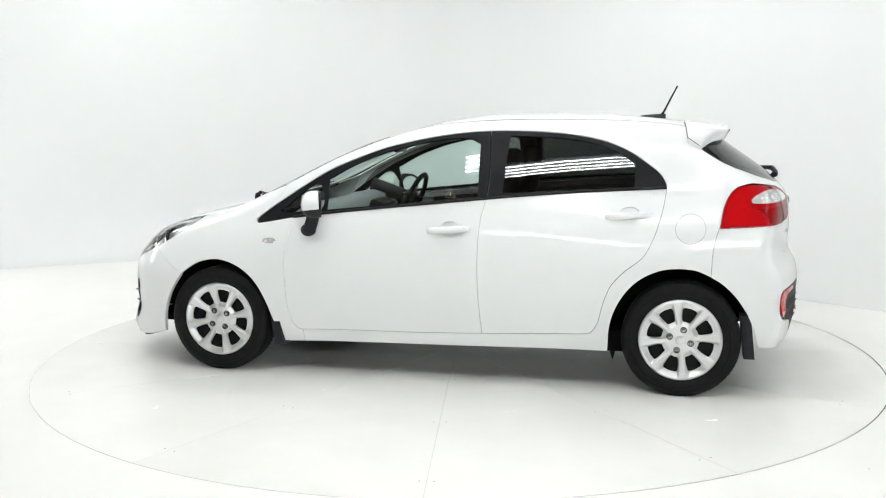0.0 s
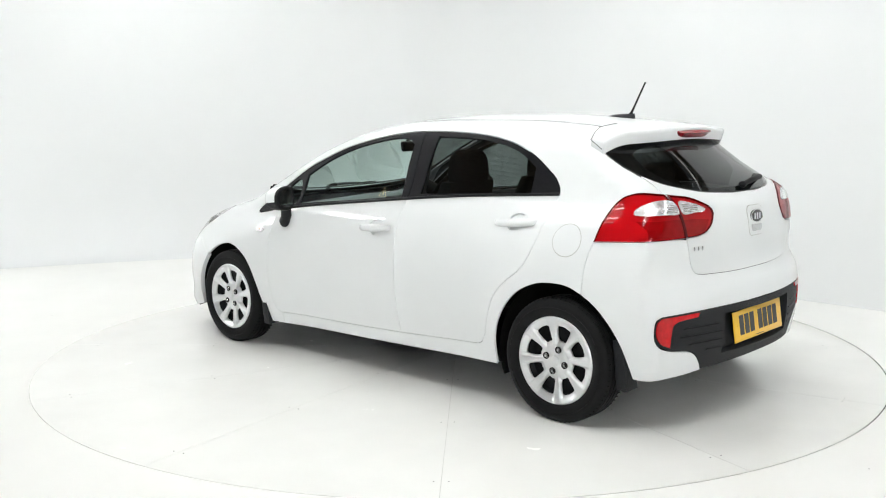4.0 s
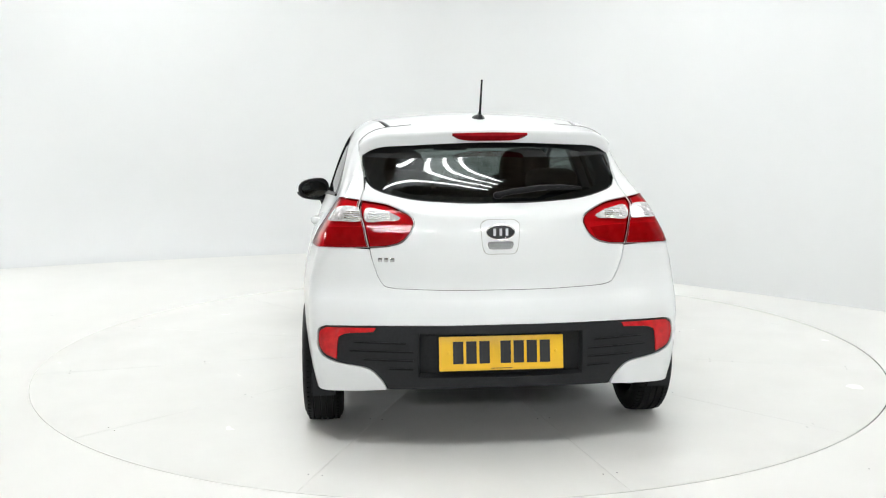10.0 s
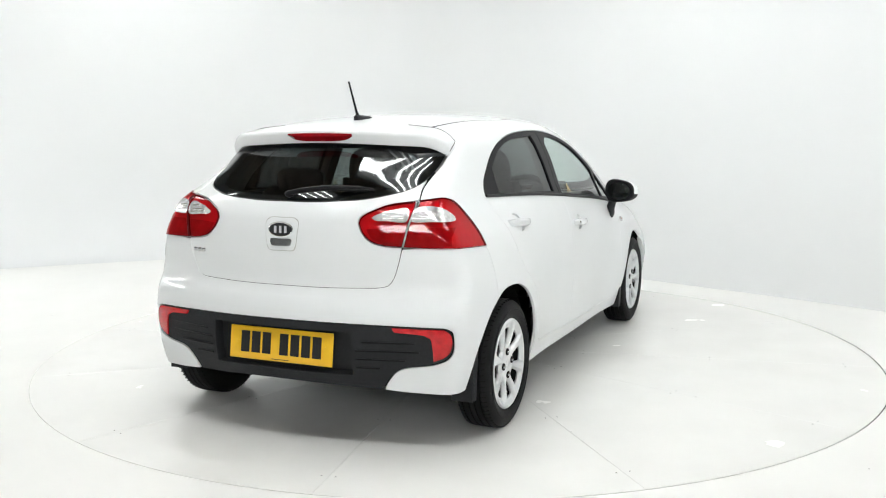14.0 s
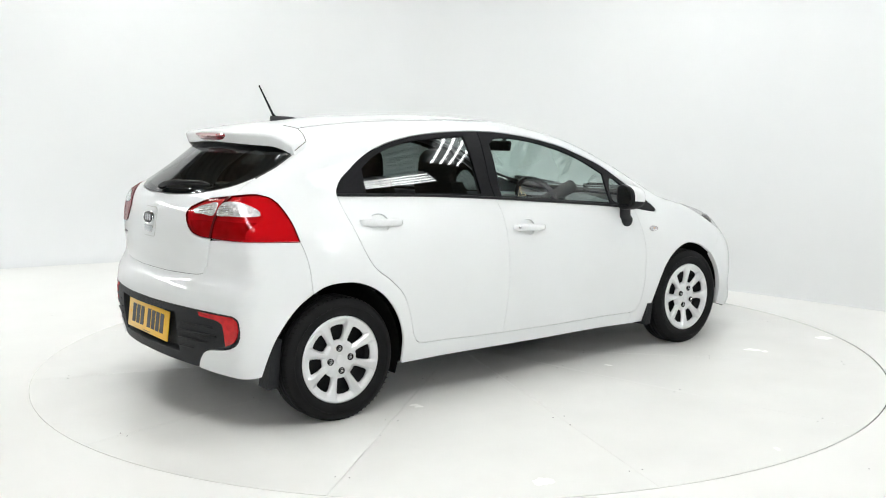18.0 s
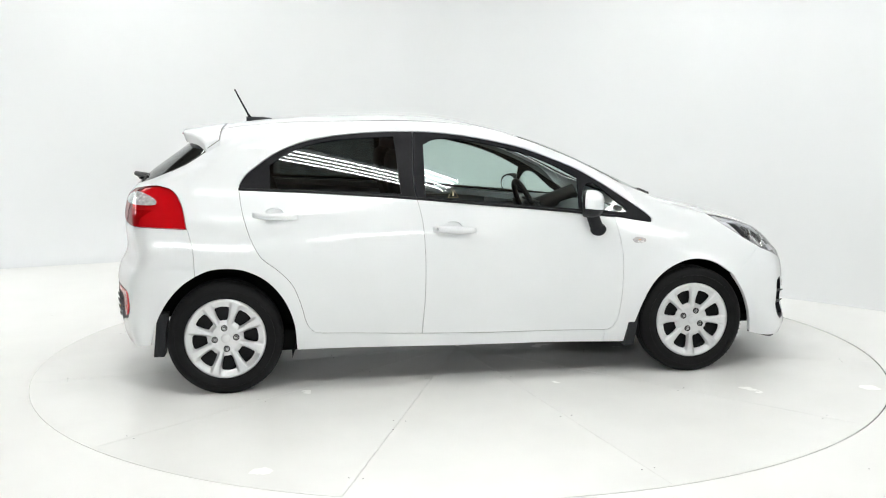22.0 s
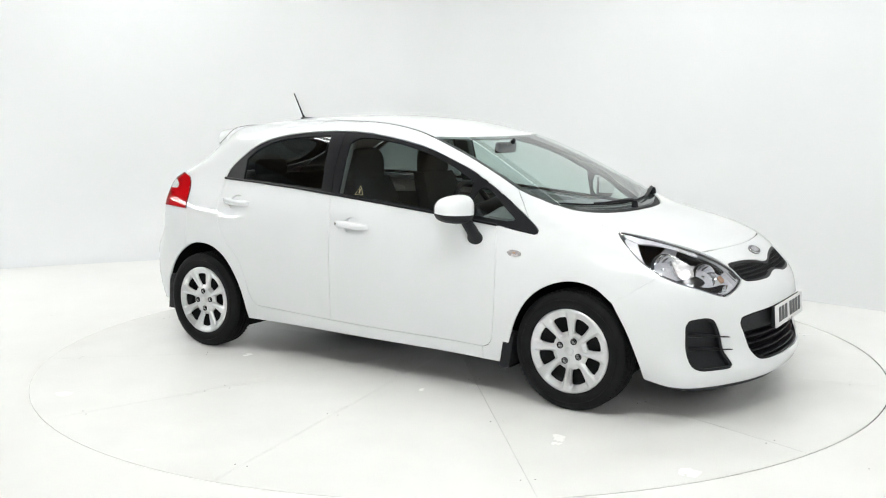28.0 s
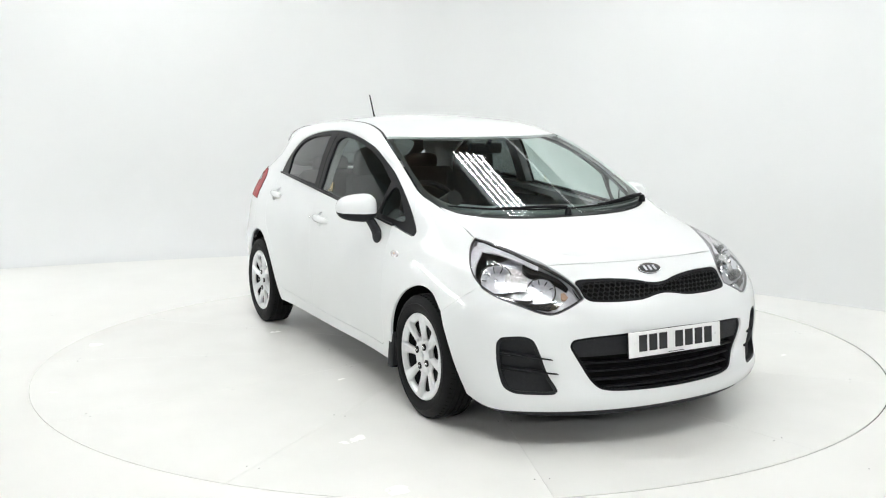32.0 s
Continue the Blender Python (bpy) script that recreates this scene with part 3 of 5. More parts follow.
def build_skin(car):
    # wings
    panel("front_wing", "section", [DOOR_FRONT, S((.782, .254), (.775, .183)), S((.775, .183), (.911, .180)), ARCH_FRONT, WING_JOINT + HEAD_OUT[:1], HEAD_OUT,
                                    T((1.434, .640), (1.347, .629), (1.107, .638), (1.03, .658)), T((1.03, .658), (.97, .669), (.905, .672)), PILLAR_FOOT,
                                    S((1.0, .926), (1.05, .888), (1.070, .868)), S((1.070, .868), (1.066, .852), (1.050, .848)), S((1.050, .848), (.951, .864), (.840, .885))], PAINT, car)
    # one pressing: windscreen pillar, roof rail, rear quarter and sill
    panel("side_frame", "section", [WINDOW_TOP, WINDOW_TOP_REAR, DOOR_REAR, DOOR_FOOT_REAR[::-1], DOOR_FOOT_FRONT[::-1], S((.782, .254), (.775, .183)), S((.775, .183), (.021, .197), (-.916, .213)),
                                    ARCH_REAR, QUARTER_JOINT, LAMP_FRONT, LAMP_TOP, GATE_SIDE, R((.580, 1.262)) + S((-1.342, 1.288), (-1.312, 1.312)) + T((-1.298, .530), (-1.296, .490), (-1.300, .446)),
                                    T((-1.300, .446), (-.83, .490), (-.4, .522), (0, .545), (.20, .562), (.334, .592)), SCREEN_SIDE, PILLAR_FOOT], PAINT, car)
    front = panel("front_door", "section", [DOOR_FRONT, DOOR_FOOT_FRONT, DOOR_MID[::-1], BELT_FRONT[::-1]], PAINT, car, [[S(*dish_ring(HANDLES[0]))]], calm=5)
    rear = panel("rear_door", "section", [DOOR_MID, DOOR_FOOT_REAR, DOOR_REAR[::-1], BELT_REAR[::-1]], PAINT, car, [[S(*dish_ring(HANDLES[1]))]], calm=5)
    # black window surrounds and panes
    pane_f = [S((-.215, 1.012), (-.212, 1.290)), S((-.212, 1.290), (-.16, 1.318), (-.09, 1.324), (.034, 1.311), (.189, 1.281), (.344, 1.239), (.50, 1.178), (.650, 1.098)), S((.650, 1.098), (.640, .930)), S((.640, .930), (.331, .960), (-.215, 1.012))]
    pane_q = [S((.700, 1.065), (.66, .98), (.672, .935), (.74, .925), (.90, .908), (.93, .915), (.87, .965), (.775, 1.045), (.735, 1.068))]
    pane_r = [S((-1.035, 1.066), (-1.037, 1.187)), S((-1.037, 1.187), (-.954, 1.244), (-.831, 1.292), (-.708, 1.316), (-.585, 1.327), (-.37, 1.335)), S((-.37, 1.335), (-.345, 1.030)), S((-.345, 1.030), (-.704, 1.052), (-1.035, 1.066))]
    tip = [S((1.0, .926), (1.05, .888), (1.068, .868)), S((1.068, .868), (1.064, .854), (1.048, .850)), S((1.048, .850), (.951, .866), (.840, .887))]
    post = S((-.262, 1.003), (-.274, 1.100), (-.272, 1.220), (-.262, 1.361))
    for s, d, r in ((1, front[0], rear[0]), (-1, front[1], rear[1])):
        panel("window_frame", "section", [WINDOW_TOP[::-1], *tip, BELT_FRONT, post], BLACK_TRIM, d, [pane_f, pane_q], sides=(s,), lift=-.002, gap=.003, label="satin black window surround with a fixed corner")
        panel("window_pane", "section", pane_f, GLASS, d, gap=-.006, depth=0, calm=1, lift=-.010, sides=(s,), label="clear door window glass")[0].visible_shadow = False
        panel("quarter_pane", "section", pane_q, GLASS, d, gap=-.006, depth=0, calm=1, lift=-.010, sides=(s,), label="small fixed corner glass")[0].visible_shadow = False
        panel("window_frame", "section", [WINDOW_TOP_REAR, BELT_REAR[::-1], post], BLACK_TRIM, r, [pane_r], sides=(s,), lift=-.002, gap=.003, label="satin black window surround widening to the rear")
        panel("window_pane", "section", pane_r, GLASS_DARK, r, gap=-.006, depth=0, calm=1, lift=-.010, sides=(s,), label="dark privacy glass")[0].visible_shadow = False
        # weather strips along the belt
        for line, dd in ((BELT_FRONT, d), (BELT_REAR, r)):
            q = from_section(smooth_line(to_section(place(line)), .05))
            nn = skin_normal(q)
            pts = [tuple((a + b * .003) * np.array([1, s, 1])) for a, b in zip(q, nn)]
            part("belt_strip", tube(pts, .0075, 8), GRILLE, dd, "gloss black weather strip")
    # roof
    rim = T((.330, -.580), (.385, -.365), (.410, 0), (.385, .365), (.330, .580))
    panel("roof_skin", "top", [rim, T((.330, .580), (.20, .551), (0, .533), (-.4, .510), (-.83, .479), (-1.284, .435)), T((-1.284, .435), (-1.276, .2), (-1.274, 0), (-1.276, -.2), (-1.284, -.435)),
                               T((-1.284, -.435), (-.83, -.479), (-.4, -.510), (0, -.533), (.20, -.551), (.330, -.580))], PAINT, car, sides=(1,))
    panel("roof_strip", "top", [T((.328, .590), (.20, .561), (0, .544), (-.4, .521), (-.83, .489), (-1.284, .445)), T((-1.284, .445), (-1.284, .434)), T((-1.284, .434), (-.83, .478), (-.4, .509), (0, .532), (.20, .550), (.332, .579)), T((.332, .579), (.328, .590))],
          BLACK_TRIM, car, gap=0, depth=.01, lift=-.002, step=.05, label="black rubber strip in the roof channel")
    # windscreen
    edge_l = T((.335, .584), (.597, .630), (.780, .653), (.93, .669), (1.0, .666))
    foot = T((1.0, .666), (1.085, .628), (1.160, .560), (1.250, .300), (1.282, 0), (1.250, -.300), (1.160, -.560), (1.085, -.628), (1.0, -.666))
    loop = [rim, edge_l, foot, mirrored(edge_l)]
    panel("windscreen", "top", loop, GLASS, car, gap=.003, depth=0, calm=1, sides=(1,), label="clear windscreen with a black printed border")[0].visible_shadow = False
    inner = [T((.350, -.53), (.41, -.345), (.434, 0), (.41, .345), (.350, .53), (.40, .565), (.597, .597), (.780, .620), (.95, .625), (1.065, .555), (1.165, .300), (1.195, 0), (1.165, -.300), (1.065, -.555), (.95, -.625), (.780, -.620), (.597, -.597), (.40, -.565))]
    panel("screen_border", "top", loop, INK, car, [inner], gap=.004, depth=0, lift=-.013, sides=(1,), label="black printed windscreen border")
    # cowl and bonnet
    back_edge = T((1.095, .636), (1.175, .565), (1.285, .320), (1.322, 0), (1.285, -.320), (1.175, -.565), (1.095, -.636))
    panel("cowl", "top", [foot[1:-1], T((1.085, -.628), (1.098, -.638)), [(a, x + .012, y) for a, x, y in back_edge[::-1]], T((1.098, .638), (1.085, .628))], BLACK_GRAIN, car, gap=-.002, lift=-.012, depth=.01, sides=(1,), label="black plastic scuttle cover")
    nose_edge = T((1.806, .478), (1.846, .276), (1.862, .10), (1.865, 0), (1.862, -.10), (1.846, -.276), (1.806, -.478))
    flank = T((1.095, .636), (1.347, .626), (1.434, .636)) + [("p", *p[1:]) for p in HEAD[1:3]] + T((1.806, .478))
    panel("bonnet", "top", [back_edge[::-1], flank, nose_edge, mirrored(flank)], PAINT, car, sides=(1,), step=.03, calm=5)
    # front bumper with its openings
    lip = [("s", 1.655, .200), ("f", .775, .172), ("f", .645, .166), ("f", .317, .168), ("f", 0, .168)]
    lower = lip + mirrored(lip)[1:]
    out_l = [[("t", *p[1:]) for p in nose_edge[::-1]], [("t", 1.806, .478), ("p", 1.830, .468, .768)] + HEAD_IN[1:], HEAD_LOW, HEAD_OUT[:1] + WING_JOINT[::-1], ARCH_NOSE]
    out_r = [mirrored(c) for c in out_l[1:]][::-1]
    grille = Fr((0, .693), (.05, .697), (.106, .709), (.20, .720), (.30, .724), (.405, .716), (.413, .690), (.400, .655), (.385, .641), (.30, .632), (.20, .630), (.126, .632), (.06, .642), (0, .648))
    intake = Fr((0, .508), (.251, .501), (.43, .490), (.482, .478), (.492, .452), (.478, .420), (.445, .365), (.41, .305), (.375, .268), (.33, .256), (.166, .248), (0, .246))
    fog = Fr((.757, .470), (.745, .489), (.700, .497), (.661, .497), (.632, .484), (.607, .426), (.575, .335), (.545, .262), (.555, .250), (.639, .246), (.710, .252), (.738, .275), (.752, .350), (.760, .420))
    grille_ring, intake_ring = [grille + mirrored(grille)[1:-1]], [intake + mirrored(intake)[1:-1]]
    panel("front_bumper", "front", [*out_l, lower, *out_r], PAINT, car, [grille_ring, intake_ring, [fog], [mirrored(fog)]], sides=(1,), step=.03, depth=.03)
    under = [("s", 1.655, .198), ("f", .745, .150), ("f", .645, .138), ("f", .317, .132), ("f", 0, .130)]
    panel("splitter", "front", [lower, (under + mirrored(under)[1:])[::-1]], BLACK_GRAIN, car, sides=(1,), lift=-.012, gap=0, step=.02, label="black lower lip")
    # backs of the openings: near-black sheets that carry the inner shade as colour
    panel("grille_shade", "front", grille_ring, DARK, car, gap=-.006, depth=0, lift=-.030, sides=(1,))
    panel("intake_shade", "front", intake_ring, DARK, car, gap=-.006, depth=0, lift=-.055, sides=(1,))
    panel("grille_frame", "front", grille_ring, BLACK_TRIM, car, [[Fr((0, .681), (.09, .695), (.20, .709), (.30, .713), (.385, .705), (.392, .688), (.382, .658), (.37, .652), (.30, .643), (.20, .641), (.11, .645), (0, .660))
          + mirrored(Fr((0, .681), (.09, .695), (.20, .709), (.30, .713), (.385, .705), (.392, .688), (.382, .658), (.37, .652), (.30, .643), (.20, .641), (.11, .645), (0, .660)))[1:-1]]], gap=-.001, lift=-.004, depth=.02, sides=(1,), label="black upper grille surround")
    panel("intake_frame", "front", intake_ring, BLACK_TRIM, car, [intake_ring], sides=(1,), gap=-.001, hole_gap=-.011, lift=-.010, depth=.045, step=.03, label="black edge of the lower intake")
    upper = intake[:3] + Fr((.482, .478), (.492, .452), (.478, .420), (.468, .400))
    blank = [upper, Fr((.468, .400), (.25, .405), (0, .408), (-.25, .405), (-.468, .400)), mirrored(upper)]
    panel("intake_blank", "front", blank, BLACK_GRAIN, car, lift=-.016, depth=.02, sides=(1,), label="grained black number plate carrier")
    for z, w in ((.372, .428), (.336, .402), (.298, .376), (.266, .336)):
        y = np.linspace(-w, w, 25)
        pts = on_front(np.stack([y, 0 * y + z], 1)) - np.array([.022, 0, 0])
        bm = loft([[(a, b, c + dz) if not dx else (a - dx, b, c + dz) for dx, dz in ((0, .0035), (-.002, 0), (0, -.0035), (.03, -.003), (.03, .003))] for a, b, c in pts])
        part("intake_bar", bm, GRILLE, car)
    for s in (1, -1):
        panel("fog_frame", "front", [fog], BLACK_GRAIN, car, [[fog]], sides=(s,), gap=-.001, hole_gap=-.012, lift=-.005, depth=.026, step=.03, label="black rim of the corner insert")
        panel("fog_insert", "front", [fog], BLACK_GRAIN, car, gap=-.003, depth=0, lift=-.028, sides=(s,), label="grained black corner insert")
        for z0, z1, y0, y1 in ((.424, .398, .747, .565), (.356, .334, .747, .540)):
            y = np.linspace(y0, y1, 10)
            base = on_front(np.stack([y, np.linspace(z0, z1, 10)], 1))
            proud = np.linspace(-.012, .010, 10)
            thin = np.linspace(1, .35, 10)
            sec = [[(a + pr, b * s, c + .007 * w), (a + pr + .005, b * s, c), (a + pr, b * s, c - .007 * w), (a - .03, b * s, c - .012 * w), (a - .03, b * s, c + .012 * w)] for (a, b, c), pr, w in zip(base, proud, thin)]
            part("fin", loft(sec), BLACK_TRIM, car)
    # rear bumper
    top_l = [[("r", 0, .706), ("r", .226, .706), ("r", .440, .711)], R((.440, .711), (.490, .722), (.512, .752), (.530, .800), (.550, .878)), [("r", .550, .878)] + LAMP_FOOT[1:], QUARTER_JOINT[::-1], ARCH_TAIL,
             [("s", -1.668, .262), ("r", .770, .258), ("r", .600, .266), ("r", .485, .277)], R((.485, .277), (.506, .316), (.56, .368), (.698, .393), (.755, .418), (.776, .452), (.779, .500), (.770, .540), (.741, .553)), R((.741, .553), (.443, .562), (0, .567))]
    panel("rear_bumper", "rear", [*top_l, *[mirrored(c) for c in top_l[::-1]]], PAINT, car, sides=(1,), step=.03)
    ins = [R((.741, .551), (.443, .560), (0, .565), (-.443, .560), (-.741, .551)), R((-.741, .551), (-.768, .540), (-.777, .500), (-.774, .452), (-.753, .420), (-.698, .396), (-.56, .371), (-.504, .318), (-.478, .277)), R((-.478, .277), (0, .290), (.478, .277)),
           R((.478, .277), (.504, .318), (.56, .371), (.698, .396), (.753, .420), (.774, .452), (.777, .500), (.768, .540), (.741, .551))]
    pocket = [R((.350, .528), (-.350, .528)), R((-.350, .528), (-.352, .335)), R((-.352, .335), (.352, .335)), R((.352, .335), (.350, .528))]
    panel("bumper_insert", "rear", ins, BLACK_GRAIN, car, [pocket], sides=(1,), lift=-.004, depth=.05, label="grained black lower rear bumper insert")
    panel("plate_pocket", "rear", pocket, BLACK_GRAIN, car, sides=(1,), gap=-.004, depth=0, lift=-.048, label="recess for the number plate")
    for s in (1, -1):
        for z, y0, y1 in ((.486, .622, .401), (.449, .640, .372), (.411, .582, .372), (.373, .474, .372)):
            y = np.linspace(y0, y1, 9)
            pts = [(a - .001, b * s, c) for a, b, c in on_rear(np.stack([y, 0 * y + z], 1))]
            part("rib", tube(pts, .0035, 6), BLACK_TRIM, car)
        panel("reflector", "rear", [R((.772, .490), (.764, .530), (.741, .545)), R((.741, .545), (.528, .551)), R((.528, .551), (.540, .533)), R((.540, .533), (.660, .522), (.684, .510), (.692, .480), (.697, .410)), R((.697, .410), (.735, .425), (.762, .450), (.772, .490))],
              RED, car, sides=(s,), lift=.002, gap=0, depth=.01, label="red corner reflector")
    # tailgate
    gate_l = [R((0, 1.069), (.122, 1.068), (.225, 1.073), (.344, 1.081), (.440, 1.098), (.520, 1.122), (.560, 1.158)), [("r", .560, 1.158), ("r", .566, 1.125), ("r", .583, 1.082)], R((.583, 1.082), (.468, 1.064), (.388, 1.030)), R((.388, 1.030), (.364, 1.010), (.358, .985)),
              R((.358, .985), (.378, .943), (.420, .905), (.476, .889)), R((.476, .889), (.550, .885)), R((.550, .885), (.530, .800), (.512, .752), (.490, .722), (.440, .711)), R((.440, .711), (.226, .706), (0, .706))]
    gate = panel("tailgate", "rear", [*gate_l, *[mirrored(c) for c in gate_l[::-1]]], PAINT, car, sides=(1,), step=.03)[0]
    gl = R((0, 1.071), (.225, 1.075), (.344, 1.083), (.440, 1.100), (.520, 1.124), (.558, 1.160), (.571, 1.215), (.573, 1.262)), R((.573, 1.262), (.53, 1.310), (.35, 1.340), (0, 1.350))
    ring = [gl[0], gl[1] + mirrored(gl[1])[1:], mirrored(gl[0])]
    panel("rear_window", "rear", ring, GLASS_DARK, gate, sides=(1,), gap=.001, depth=0, calm=5, label="dark tinted rear window")[0].visible_shadow = False
    opening = [R((0, 1.100), (.30, 1.108), (.42, 1.125), (.47, 1.160), (.480, 1.215), (.462, 1.262), (.38, 1.290), (0, 1.302)) + mirrored(R((0, 1.100), (.30, 1.108), (.42, 1.125), (.47, 1.160), (.480, 1.215), (.462, 1.262), (.38, 1.290), (0, 1.302)))[1:-1]]
    panel("window_border", "rear", ring, INK, gate, [opening], sides=(1,), gap=.003, depth=0, lift=-.013, label="black printed rear window border")
    return gate


def seal(line, kind, parent, sides=(1, -1), deep=.010, name="door_seal", label="black rubber seal in the panel gap", mat=None):
    """A black rubber seal that shows in the gap between two panels."""
    to, back = MAPS[kind]
    q = back(smooth_line(to(place(line)), .03))
    n = skin_normal(q)
    for s in sides:
        part(name, tube([tuple(p) for p in (q - n * deep) * np.array([1, s, 1])], .0045, 6), mat or RUBBER, parent, label)


def build_seals(car, gate):
    for line in (DOOR_FRONT, DOOR_MID, DOOR_REAR, DOOR_FOOT_FRONT, DOOR_FOOT_REAR):
        seal(line, "section", car)
    seal(WING_JOINT, "section", car, deep=.0062, name="joint_filler", label="white filler strip behind the wing joint", mat=PAINT)
    foot = R((.550, .885), (.530, .800), (.512, .752), (.490, .722), (.440, .711), (.226, .706), (0, .706))
    seal(foot, "rear", gate, name="tailgate_seal")
    edge = T((1.806, .478), (1.846, .276), (1.862, .10), (1.865, 0))
    seal(edge, "top", car, name="bonnet_seal")
    seal(T((1.095, .636), (1.347, .628), (1.434, .638)), "top", car, name="bonnet_seal")


def build_spoiler(car, gate):
    """Roof spoiler over the rear window, with the high brake light in its lip."""
    ys = np.linspace(-.586, .586, 49)
    secs = []
    for y in ys:
        u = abs(y) / .592
        tip = -1.520 + .158 * u ** 3.4
        start = -1.2835 - .014 * u ** 6
        xs = np.linspace(start, tip, 10)
        tops = shoot(np.stack([xs, 0 * xs + y, 0 * xs + .5], 1), np.tile([0, 0, 1.0], (10, 1)), 1.2, False)
        z = tops[:, 2] + .003
        drop = .060 + .004 * u ** 4
        top = [(x, y, zz) for x, zz in zip(xs, z)]
        zt = z[-1]
        lip = [(tip - .006, y, zt - .008), (tip - .005, y, zt - .020), (tip + .010, y, zt - drop), (tip + .05, y, zt - drop - .003), (start, y, z[0] - .05)]
        secs.append(top + lip)
    sp = part("spoiler", loft(secs), PAINT, car, "white roof spoiler", sharp=50)
    for s in (1, -1):
        k = len(ys) // 2
        rows = secs[k + 14:] if s > 0 else secs[:k - 13][::-1]
        edge = [(x, y, z + .0005) for x, y, z in (r[0] for r in rows)] + [(x, y + .001 * s, z - .004 * i) for i, (x, y, z) in enumerate(rows[-1][:9]) if i]
        part("spoiler_joint", tube(edge, .0018, 5), SEAM, sp, "thin dark joint round the spoiler's end")
    y = np.linspace(-.170, .170, 17)
    secs = []
    for v in y:
        u = abs(v) / .170
        tip = -1.520 + .158 * (abs(v) / .592) ** 3.4
        zt = shoot(np.array([[tip, v, .5]]), np.array([[0, 0, 1.0]]), 1.2, False)[0, 2]
        hgt = .038 * (1 - .6 * u ** 4)
        a, b = (tip - .0095, zt - .012), (tip + .006, zt - .012 - hgt)
        secs.append([(a[0], v, a[1]), (a[0] - .003, v, a[1] - hgt * .4), (b[0] - .004, v, b[1]), (b[0] + .03, v, b[1]), (a[0] + .03, v, a[1])])
    part("brake_light", loft(secs), RED_DEEP, sp, "deep red high brake light")


def rounded(bm, offset, seg=3):
    bmesh.ops.bevel(bm, geom=bm.edges[:], offset=offset, segments=seg, affect="EDGES", profile=.5)
    return bm


def ellipsoid(at, r, seg=24, rings=16):
    bm = bmesh.new()
    bmesh.ops.create_uvsphere(bm, u_segments=seg, v_segments=rings, radius=1, matrix=Matrix.Translation(at) @ Matrix.Diagonal((*r, 1)))
    return bm


def build_tail_lamps(car, gate):
    for s in (1, -1):
        lamp = panel("tail_lamp", "rear", [LAMP_SPLIT, LAMP_FOOT, LAMP_FRONT, LAMP_TOP], RED_GLASS, car, sides=(s,), lift=.004, gap=.003, depth=0, step=.025, label="red tail lamp with a clear upper band")[0]
        lamp.visible_shadow = False
        panel("backing", "rear", [LAMP_SPLIT, LAMP_FOOT, LAMP_FRONT, LAMP_TOP], LAMP_BACK, lamp, sides=(s,), lift=-.006, gap=-.002, depth=0, step=.03, label="bright lamp backing")
        panel("lamp_edge", "rear", [LAMP_SPLIT, LAMP_FOOT, LAMP_FRONT, LAMP_TOP], LAMP_RIM, lamp, [[LAMP_SPLIT, LAMP_FOOT, LAMP_FRONT, LAMP_TOP]], sides=(s,), lift=.0048, gap=.0012, hole_gap=-.0020, depth=.010, step=.05, label="dark red lamp edge")
        panel("clear_band", "rear", [S((-1.620, .993), (-1.618, 1.006), (-1.652, 1.034), (-1.696, 1.052)) + R((.600, 1.050), (.583, 1.030), (.585, .996), (.66, .994))], CLEAR, lamp, sides=(s,), lift=.0065, gap=0, depth=.004, step=.02, label="clear ribbed reversing lens")
        panel("lower_chamber", "rear", [R((.572, .972), (.66, .970), (.735, .966)), R((.735, .966), (.742, .925), (.748, .894)), R((.748, .894), (.66, .893), (.562, .896)), R((.562, .896), (.567, .935), (.572, .972))], LAMP_LOW, lamp, sides=(s,), lift=-.003, gap=0, depth=.002, step=.03, label="dimmer lower lamp chamber")
        loop = [R((.575, 1.076), (.468, 1.060), (.390, 1.027)), R((.390, 1.027), (.368, 1.008), (.362, .985)), R((.362, .985), (.382, .945), (.423, .909), (.478, .893)), R((.478, .893), (.549, .889)), R((.549, .889), (.574, .998), (.575, 1.076))]
        inner = panel("inner_tail_lamp", "rear", loop, RED_GLASS, car, sides=(s,), lift=.004, gap=.001, depth=0, step=.025, label="red tail lamp with a clear upper band")[0]
        inner.visible_shadow = False
        panel("backing", "rear", loop, LAMP_BACK, inner, sides=(s,), lift=-.006, gap=-.002, depth=0, step=.03, label="bright lamp backing")
        panel("lamp_edge", "rear", loop, LAMP_RIM, inner, [loop], sides=(s,), lift=.0048, gap=.0005, hole_gap=-.0020, depth=.010, step=.05, label="dark red lamp edge")
        panel("clear_band", "rear", [R((.558, 1.046), (.500, 1.040), (.440, 1.022), (.416, 1.008), (.430, .999), (.480, .997), (.562, .995))], CLEAR, inner, sides=(s,), lift=.0065, gap=0, depth=.004, step=.02, label="clear ribbed reversing lens")
        panel("lower_chamber", "rear", [R((.556, .968), (.480, .968), (.395, .962)), R((.395, .962), (.425, .918), (.478, .900)), R((.478, .900), (.544, .896)), R((.544, .896), (.552, .935), (.556, .968))], LAMP_LOW, inner, sides=(s,), lift=-.003, gap=0, depth=.002, step=.03, label="dimmer lower lamp chamber")
        for z in (1.003, 1.011, 1.019, 1.027, 1.035):
            pts = [(a - .006, b * s, c) for a, b, c in on_rear(np.stack([np.linspace(.59, .68, 8), np.full(8, z)], 1))]
            part("rib", tube(pts, .0019, 6), CHROME, lamp)
            pts = [(a - .006, b * s, c) for a, b, c in on_rear(np.stack([np.linspace(.46, .553, 6), np.full(6, z)], 1))]
